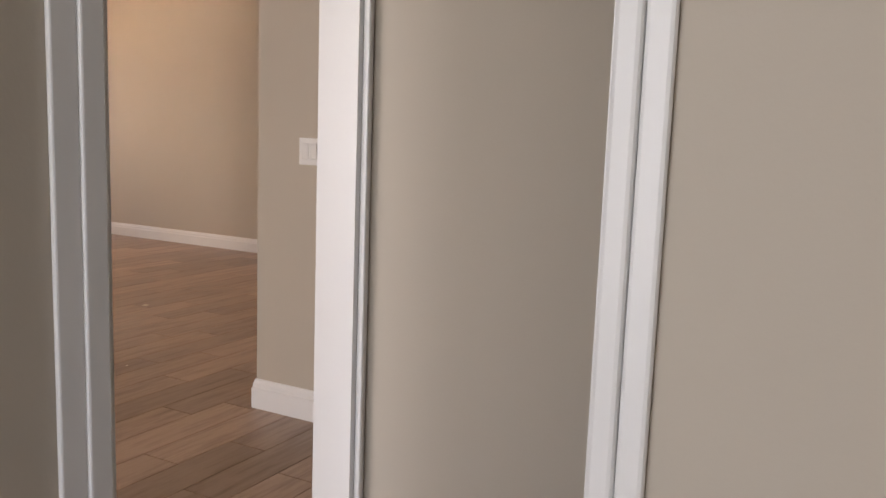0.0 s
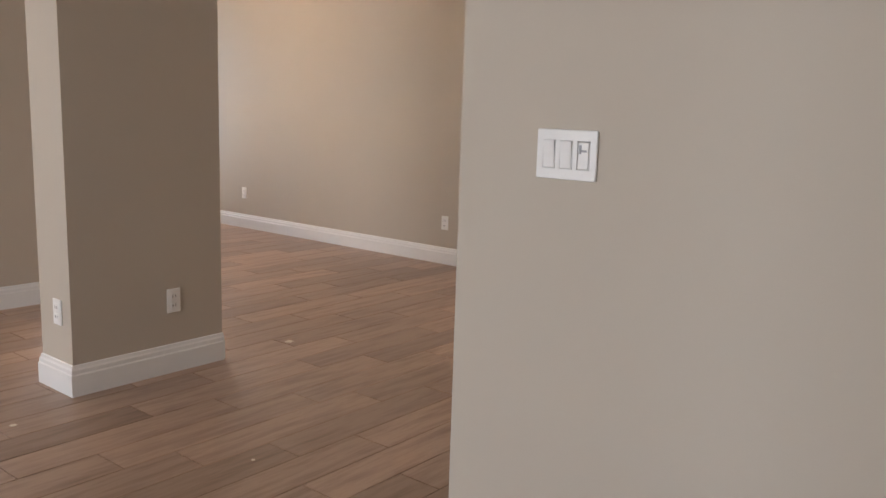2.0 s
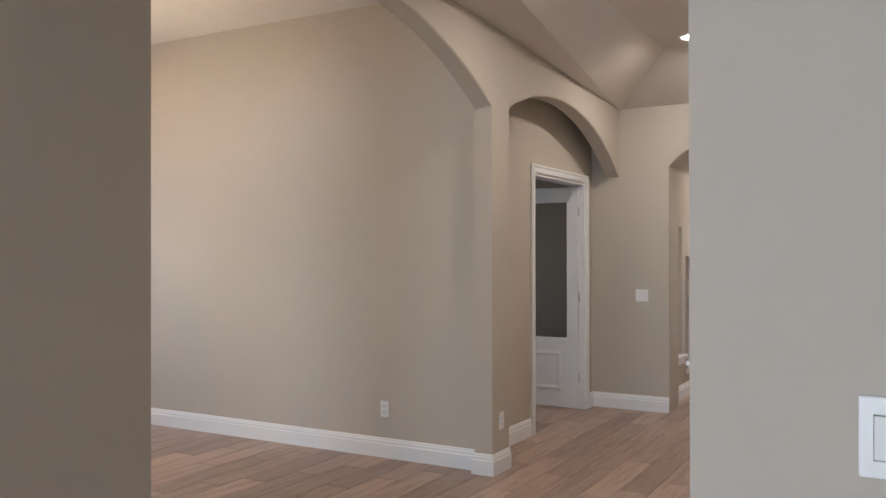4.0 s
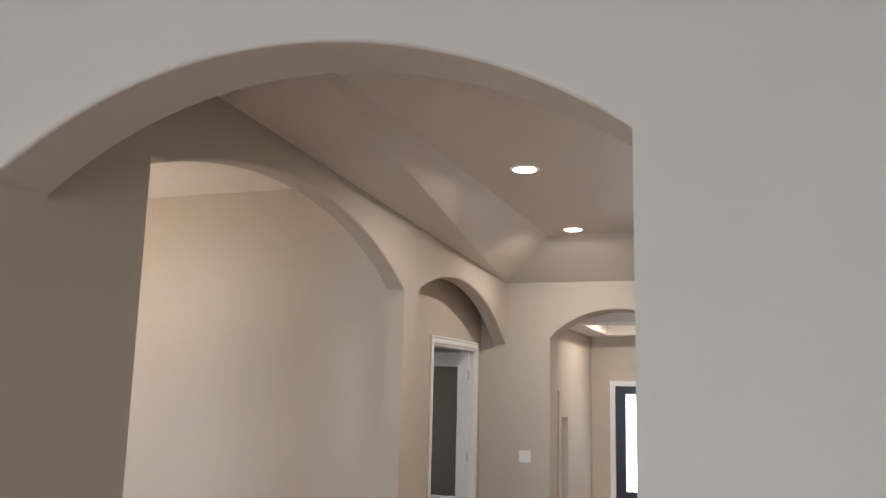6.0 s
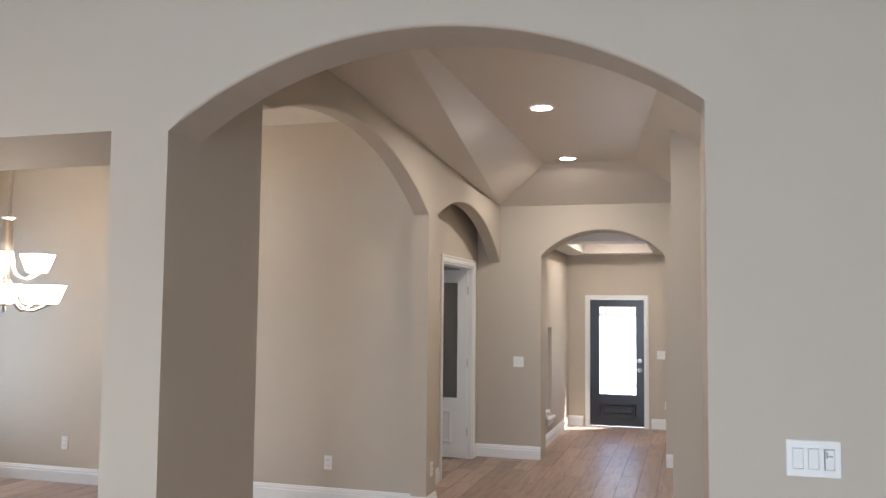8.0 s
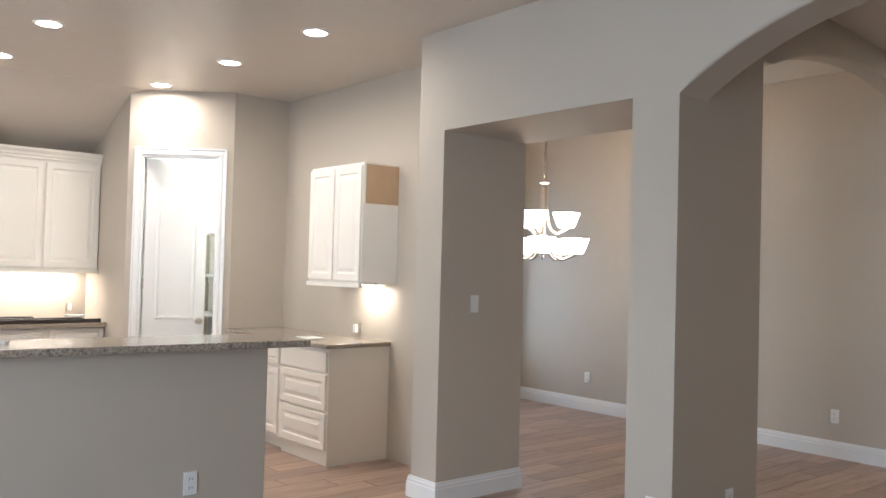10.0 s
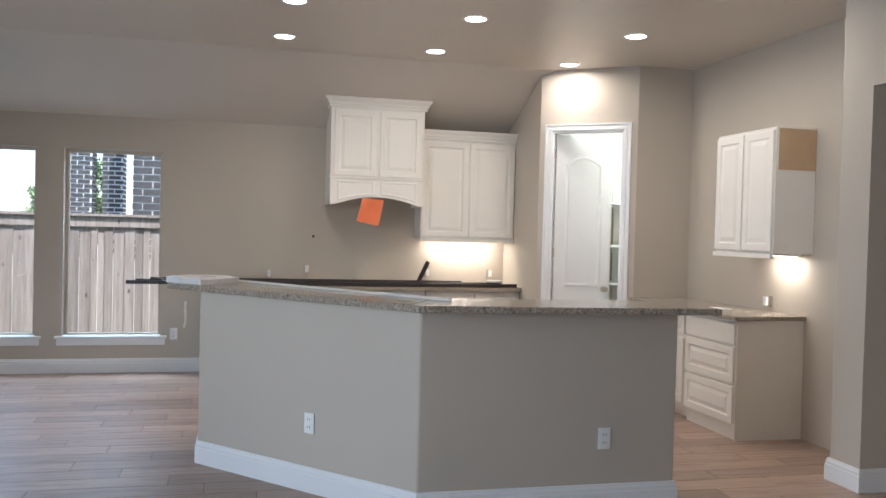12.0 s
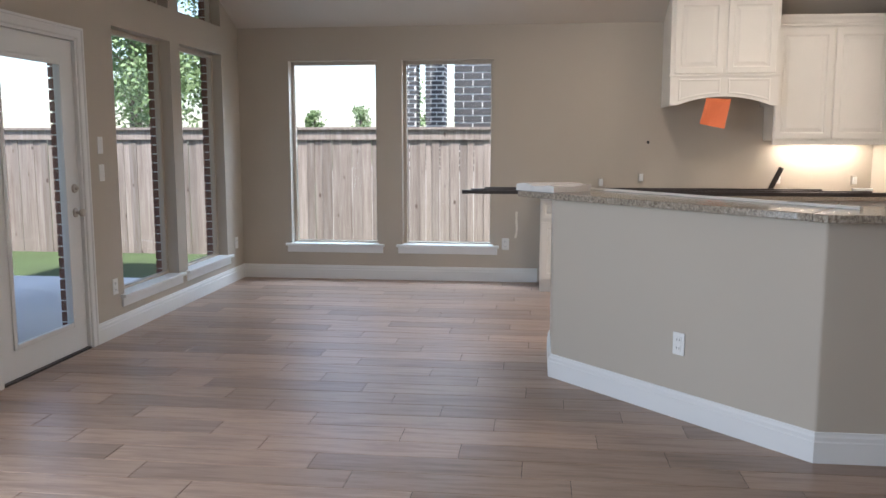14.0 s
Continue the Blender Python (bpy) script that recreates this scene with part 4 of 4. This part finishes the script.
# chandelier in the dining room: two tiers of glass shades
CHX, CHY = -6.72, 6.29
ch = thing("chandelier", (CHX, CHY, 0), 0, "brushed nickel two-tier chandelier with lit square glass shades", "chandelier")
part("canopy", lathe(bmesh.new(), [(0.002, 3.25), (0.065, 3.25), (0.06, 3.225), (0.01, 3.20), (0.002, 3.2)], 20), NICKEL, ch)
part("stem", lathe(bmesh.new(), [(0.002, 2.28), (0.05, 2.28), (0.035, 2.265), (0.035, 2.02), (0.045, 2.0), (0.018, 1.94), (0.018, 1.68), (0.03, 1.66), (0.002, 1.62)], 20), NICKEL, ch)
for k in range(16):
    bm = bmesh.new()
    zc = 2.31 + 0.057 * k
    for j in range(10):
        a = 2 * math.pi * j / 10
        for q in range(5):
            b = 2 * math.pi * q / 5
            r = 0.006 * math.cos(b)
            p = Vector(((0.014 + r) * math.cos(a), 0.006 * math.sin(b), (0.034 + r) * math.sin(a)))
            bm.verts.new(Matrix.Rotation(math.pi / 2 * (k % 2), 3, "Z") @ p + Vector((0, 0, zc)))
    bm.verts.ensure_lookup_table()
    for j in range(10):
        for q in range(5):
            bm.faces.new([bm.verts[i] for i in (j * 5 + q, ((j + 1) % 10) * 5 + q, ((j + 1) % 10) * 5 + (q + 1) % 5, j * 5 + (q + 1) % 5)])
    part("chain_link", bm, NICKEL, ch)
for tier, (n, rad, zs, off) in enumerate(((5, 0.295, 1.655, 23), (3, 0.20, 1.885, 50))):
    for k in range(n):
        a = radians(off + 360 * k / n)
        cu = bpy.data.curves.new("arm", "CURVE")
        cu.dimensions, cu.bevel_depth, cu.bevel_resolution = "3D", 0.012, 2
        sp = cu.splines.new("BEZIER")
        sp.bezier_points.add(2)
        for bp, (r, z) in zip(sp.bezier_points, ((0.02, zs + 0.17), (rad * 0.5, zs - 0.045), (rad, zs - 0.012))):
            bp.co = (r * math.cos(a), r * math.sin(a), z)
            bp.handle_left_type = bp.handle_right_type = "AUTO"
        tmp = bpy.data.objects.new("arm", cu)
        me = bpy.data.meshes.new_from_object(tmp)
        me.materials.clear()
        me.materials.append(NICKEL)
        arm = new("arm", me)
        arm.parent = ch
        bpy.data.objects.remove(tmp)
        bm = bmesh.new()
        cx, cy = rad * math.cos(a), rad * math.sin(a)
        sq = lambda r, z: [bm.verts.new((cx + r * sx, cy + r * sy, z)) for sx, sy in ((-1, -1), (1, -1), (1, 1), (-1, 1))]
        rows = [sq(0.001, zs), sq(0.045, zs), sq(0.056, zs + 0.02), sq(0.086, zs + 0.135), sq(0.081, zs + 0.135), sq(0.052, zs + 0.025), sq(0.001, zs + 0.012)]
        for ra, rb in zip(rows, rows[1:]):
            for q in range(4):
                bm.faces.new((ra[q], ra[(q + 1) % 4], rb[(q + 1) % 4], rb[q]))
        part("shade", bm, SHADE_ON, ch, "lit white glass shade")
        part("cup", lathe(bmesh.new(), [(0.002, zs - 0.02), (0.022, zs - 0.018), (0.026, zs - 0.001), (0.002, zs - 0.001)], 14, "z", (cx, cy, 0)), NICKEL, ch)
cl = new("chandelier_lamp", bpy.data.lights.new("chandelier_lamp", "POINT"))
cl.data.energy, cl.data.color, cl.data.shadow_soft_size = CHAND_W * 6.5, (1.0, 0.73, 0.49), 0.12
cl.parent = ch
cl.location = (0, 0, 2.02)
pl = new("pantry_lamp", bpy.data.lights.new("pantry_lamp", "POINT"))
pl.data.energy, pl.data.color, pl.data.shadow_soft_size = 34, (0.90, 1.0, 0.95), 0.1
plt = thing("pantry_light", (-9.3, 4.35, 2.9), 0, "lit white globe ceiling light in the pantry", "ceiling light")
part("globe", lathe(bmesh.new(), [(0.002, -0.1), (0.06, -0.08), (0.09, -0.02), (0.08, 0.05), (0.04, 0.1), (0.002, 0.11)], 20), SHADE_ON, plt)
part("mount", lathe(bmesh.new(), [(0.002, 0.111), (0.05, 0.111), (0.05, 0.15), (0.002, 0.15)], 20), PLASTIC, plt)
pl.location = (-9.3, 4.35, 2.68)
pl.parent = plt
pl.location = (0, 0, -0.2)
# daylight from the living room windows
for a, b, z0, z1 in W_LIVING:
    area_lamp("daylight_fill", ((a + b) / 2, YP - 0.06, (z0 + z1) / 2), ((a + b) / 2, 4, (z0 + z1) / 2 - 0.8), b - a - 0.1, z1 - z0 - 0.1, DAY_W * (0.5 if a < -4 else 1.0), COOL)
# fill lamp added in the unseen bedroom opening behind the walk's start
area_lamp("daylight_fill", (0.25, -0.64, 1.4), (0.25, 4, 1.2), 1.3, 1.5, BED_W, (0.70, 0.85, 1.0))
area_lamp("daylight_fill", (-8.64, 7.1, 1.4), (0, 6.6, 0.8), 1.1, 1.7, 5, (0.66, 0.82, 1.0))
# added fill lamp in the study's unseen window
area_lamp("daylight_fill", (-6.53, 9.1, 1.4), (0, 9.6, 1.2), 1.1, 1.5, 1.6, COOL)
# extra lamps hidden outside above the back windows, boosting the sky's light
for a, b, z0, z1 in W_BACK:
    area_lamp("daylight_fill", (XB - 0.85, (a + b) / 2, 2.85), (XB + 2.2, (a + b) / 2, 0.3), 1.2, 0.9, 30, (0.66, 0.84, 1.0))

# ---- outside ----
tagged(part("ground", boxes(((-300, -300, -0.5), (300, 300, -0.25))), GRASS), "green lawn", "ground", kind="structure")
tagged(part("patio", boxes(((-10.4, -6.0, -0.249), (0.0, YP - 0.15, -0.06))), CONCRETE), "pale concrete patio slab", "patio", kind="structure")
# broad pale slab added behind the entry door so its glass reads white
tagged(part("pale_door_ground", boxes(((-60, 13.56, -0.249), (60, 160, -0.1))), CONCRETE), "pale slab added outside to make the entry door glass bright", "pavement", kind="structure")
tagged(part("patio_roof", boxes(((-11.0, -4.75, 2.95), (0.0, YP - 0.151, 3.05)), ((-11.0, -4.75, 2.24), (0.0, -4.6, 2.949))), SIDING), "pale soffit over the patio", "roof", kind="structure")


def brick_mesh(l, d, h, gap=0.008):
    me = bpy.data.meshes.new("brick")
    bm = boxes(((gap, 0.0, gap), (l - gap, d, h - gap)))
    bmesh.ops.bevel(bm, geom=bm.edges, offset=0.003, segments=1)
    bm.to_mesh(me)
    bm.free()
    return me


def brick_pillar(name, x, y, w, d, z0, z1, mat, label, bl=0.21, bh=0.075):
    t = thing(name, (x, y, z0), 0, label, "pillar")
    part("core", boxes(((0.012, 0.012, 0), (w - 0.012, d - 0.012, z1 - z0))), MORTAR, t)
    me = brick_mesh(bl, 0.09, bh, 0.011 if mat is BRICK_GREY else 0.005)
    me.materials.append(mat)
    z, row = 0.0, 0
    while z + bh <= z1 - z0 + 1e-6:
        for face in range(2):
            run = w if face == 0 else d
            u = -(bl / 2) * (row % 2)
            while u < run - 0.01:
                a, b = max(0, u), min(run, u + bl)
                if b - a > 0.03:
                    o = new("brick", me)
                    o.parent = t
                    s = (b - a) / bl
                    if face == 0:
                        o.matrix_basis = Matrix.Translation((b, d, z)) @ Matrix.Rotation(math.pi, 4, "Z") @ Matrix.Diagonal((s, 0.12, 1, 1))
                    else:
                        o.matrix_basis = Matrix.Translation((w, a, z)) @ Matrix.Rotation(math.pi / 2, 4, "Z") @ Matrix.Diagonal((s, 0.12, 1, 1))
                u += bl
        z += bh
        row += 1
    return t


# neighbour's brick house beyond the back fence
for x, y, w, bl in ((-16.3, -2.06, 0.43, 0.2), (-16.3, -1.495, 0.33, 0.2), (-15.6, -0.94, 0.75, 0.3)):
    brick_pillar("brick_column", x, y, 0.4, w, 0.9, 3.7, BRICK_GREY, "charcoal brick column of the neighbouring house with pale mortar", bl, bl * 0.37)
tagged(part("neighbour_house", boxes(((-24, -3, -0.25), (-15.2, 8, 0.9))), SIDING), "pale neighbouring house base beyond the fence", "house")
# brick returns of this house seen through the patio windows
for x in (-9.94, -8.84, -7.40):
    brick_pillar("brick_reveal", x - 0.02, YP - 0.225, 0.12, 0.072, -0.06, 2.9, BRICK_RED, "red-brown brick window reveal outside the glass")
brick_pillar("brick_post", -7.75, -4.98, 0.4, 0.4, -0.06, 2.239, BRICK_RED, "red-brown brick patio post")


def fence_run(x, y, n, turn, label):
    t = thing("wood_fence", (x, y, -0.25), turn, label, "fence")
    mes = []
    widths = (0.137, 0.112, 0.144, 0.09)
    for wd in widths:
        bm = boxes(((0.003, -0.009, 0), (wd - 0.003, 0.009, 1.70)))
        me = bpy.data.meshes.new("board")
        bm.to_mesh(me)
        bm.free()
        me.materials.append(FENCE)
        mes.append(me)
    rnd = random.Random(5)
    u, k = 0.0, 0
    while u < n * 0.14 - 0.15:
        q = rnd.randrange(4)
        o = new("board", mes[q])
        o.parent = t
        o.location = (u, 0.011 * (k % 2) + rnd.uniform(-0.003, 0.003), rnd.uniform(-0.01, 0))
        u, k = u + widths[q] - 0.004 * (k % 2), k + 1
    part("cap_rail", boxes(((0, -0.07, 1.80), (n * 0.14, 0.08, 1.835))), FENCE, t)
    part("face_board", boxes(((0, 0.036, 1.66), (n * 0.14, 0.056, 1.80))), FENCE, t)
    part("face_board", boxes(((0, -0.036, 1.66), (n * 0.14, -0.016, 1.80))), FENCE, t)
    return t


fence_run(-13.6, -8.3, 90, 90, "weathered cedar privacy fence with a cap rail behind the house")
fence_run(-13.6, -8.3, 110, 0, "weathered cedar privacy fence with a cap rail beside the patio")


def tree(x, y, h, seed, label):
    rnd = random.Random(seed)
    t = thing("tree", (x, y, -0.25), 0, label, "tree", "trees beyond the fence")
    bm = bmesh.new()
    lathe(bm, [(0.002, 0), (0.22, 0), (0.15, h * 0.4), (0.07, h * 0.75), (0.02, h * 0.95), (0.002, h * 0.95)], 10)
    for k in range(14):
        a, z0 = rnd.uniform(0, 6.28), h * rnd.uniform(0.3, 0.85)
        l = h * 0.28 * (1.15 - z0 / h)
        d = Vector((math.cos(a), math.sin(a), 0.45)) * l
        p = Vector((0, 0, z0))
        s = Vector((-math.sin(a), math.cos(a), 0)) * 0.04
        up_ = Vector((0, 0, 0.05))
        v = [bm.verts.new(q) for q in (p + s, p - s, p + up_, p + d)]
        for f in ((0, 1, 2), (0, 1, 3), (1, 2, 3), (2, 0, 3)):
            bm.faces.new([v[i] for i in f])
    part("trunk", bm, BARK, t)
    bm = bmesh.new()
    for c in range(42 if h < 5 else 70):
        a, zf = rnd.uniform(0, 6.28), rnd.uniform(0.28, 1.0)
        rr = h * 0.26 * (1.1 - zf * 0.85) * math.sqrt(rnd.random())
        cc = Vector((rr * math.cos(a), rr * math.sin(a), h * zf))
        for k in range(55 if h < 5 else 120):
            p = cc + Vector([rnd.gauss(0, h * 0.035) for _ in range(3)])
            u = Vector([rnd.uniform(-1, 1) for _ in range(3)]).normalized() * (0.07 if h < 5 else 0.085)
            w = Vector([rnd.uniform(-1, 1) for _ in range(3)]).normalized() * (0.04 if h < 5 else 0.05)
            bm.faces.new([bm.verts.new(q) for q in (p - u, p + w, p + u, p - w)])
    part("crown", bm, LEAF, t)


for k, (x, y, h) in enumerate(((-34, -8.3, 2.7), (-36, -6.9, 2.9), (-37, -10.4, 2.7), (-30, -3.9, 3.6), (-24, -10.6, 8.0), (-27.5, -9.9, 8.5), (-31, -13.5, 8.0))):
    tree(x, y, h, k + 3, "green leafy tree rising beyond the fence")

# plaster smear beside the outlet under the counter's end
bm = bmesh.new()
rows = []
for i in range(13):
    z = 0.44 + 0.022 * i
    w = 0.011 + 0.007 * noise.noise(Vector((i * 0.6, 3.1, 0)))
    c = 0.185 + 0.012 * noise.noise(Vector((i * 0.35, 0.4, 2)))
    rows.append([bm.verts.new((XB + d, y, z)) for d, y in ((0.0005, c - w), (0.003, c - w * 0.5), (0.003, c + w * 0.5), (0.0005, c + w))])
for a, b in zip(rows, rows[1:]):
    for k in range(3):
        bm.faces.new((a[k], a[k + 1], b[k + 1], b[k]))
tagged(part("plaster_smear", bm, CHIPMAT), "pale dried plaster smear down the painted wall", "plaster")

# small debris on the floor
rnd = random.Random(2)
for x, y, s in ((-3.99, 5.50, 0.022), (-3.84, 3.96, 0.014), (-3.2, 3.3, 0.01), (-2.9, 4.4, 0.008)):
    bm = bmesh.new()
    bmesh.ops.create_icosphere(bm, subdivisions=2, radius=s)
    for v in bm.verts:
        v.co *= 1 + 0.5 * noise.noise(v.co * 60)
        v.co.z = max(0, v.co.z * 0.3)
    o = tagged(part("plaster_chip", bm, CHIPMAT), "pale plaster chip lying on the tile floor", "debris", "chips on the floor")
    o.matrix_basis = pose(x, y, 0.001, 0, 0, rnd.uniform(0, 180))

# ---- floor planks ----
PW_, PL_ = 0.184, 0.925
ROOMS = ((XB, XE + 0.11, YP, 13.4), (XE + 0.11, 2.4, -0.6, 3.3))
ROOMS_NEAR = (-10.0, -2.6, -2.6, 3.2)
me = bpy.data.meshes.new("plank")
bm = bmesh.new()
vs = [[bm.verts.new((x, y, z)) for x, y in ((i, i), (PW_ - i, i), (PW_ - i, PL_ - i), (i, PL_ - i))] for i, z in ((0.0017, -0.003), (0.0017, -0.0012), (0.0034, 0.0))]
for a, b in zip(vs, vs[1:]):
    for k in range(4):
        bm.faces.new((a[k], a[(k + 1) % 4], b[(k + 1) % 4], b[k]))
bm.faces.new(vs[-1])
bm.to_mesh(me)
bm.free()
me.materials.append(PLANK)
verts, faces, near, seen_cells = [], [], [], set()
for x0, x1, y0, y1 in ROOMS:
    for i in range(math.floor((x0 + 12) / PW_), math.ceil((x1 + 12) / PW_)):
        px = -12 + i * PW_
        off = (0.0, 0.31, 0.62, 0.15, 0.47, 0.78)[i % 6] * PL_
        for j in range(math.floor((y0 + 5 - off) / PL_), math.ceil((y1 + 5 - off) / PL_)):
            py = -5 + off + j * PL_
            a0, a1, b0, b1 = max(px, x0), min(px + PW_, x1), max(py, y0), min(py + PL_, y1)
            if a1 - a0 < 0.008 or b1 - b0 < 0.008:
                continue
            whole = a1 - a0 > PW_ - 1e-6 and b1 - b0 > PL_ - 1e-6
            n0 = ROOMS_NEAR
            if whole and n0[0] < px < n0[1] and n0[2] < py < n0[3] and len(near) < 300 and not (px < -5.6 and py > 1.2):
                near.append((px, py))
                continue
            e = 0.0017
            k = len(verts)
            for inset, z in ((e, -0.003), (e, -0.0012), (0.0034, 0.0)):
                verts += [(a0 + inset, b0 + inset, z), (a1 - inset, b0 + inset, z), (a1 - inset, b1 - inset, z), (a0 + inset, b1 - inset, z)]
            faces += [(k + 8, k + 9, k + 10, k + 11)] + [(k + r + q, k + r + (q + 1) % 4, k + r + 4 + (q + 1) % 4, k + r + 4 + q) for r in (0, 4) for q in range(4)]
mf = bpy.data.meshes.new("plank_field")
mf.from_pydata(verts, [], faces)
mf.materials.append(PLANKS_FAR)
fo = tagged(new("plank_field", mf), kind="stuff")
fo.parent = floor
for px, py in near:
    o = new("plank", me)
    o.parent = floor
    o.location = (px, py, 0)
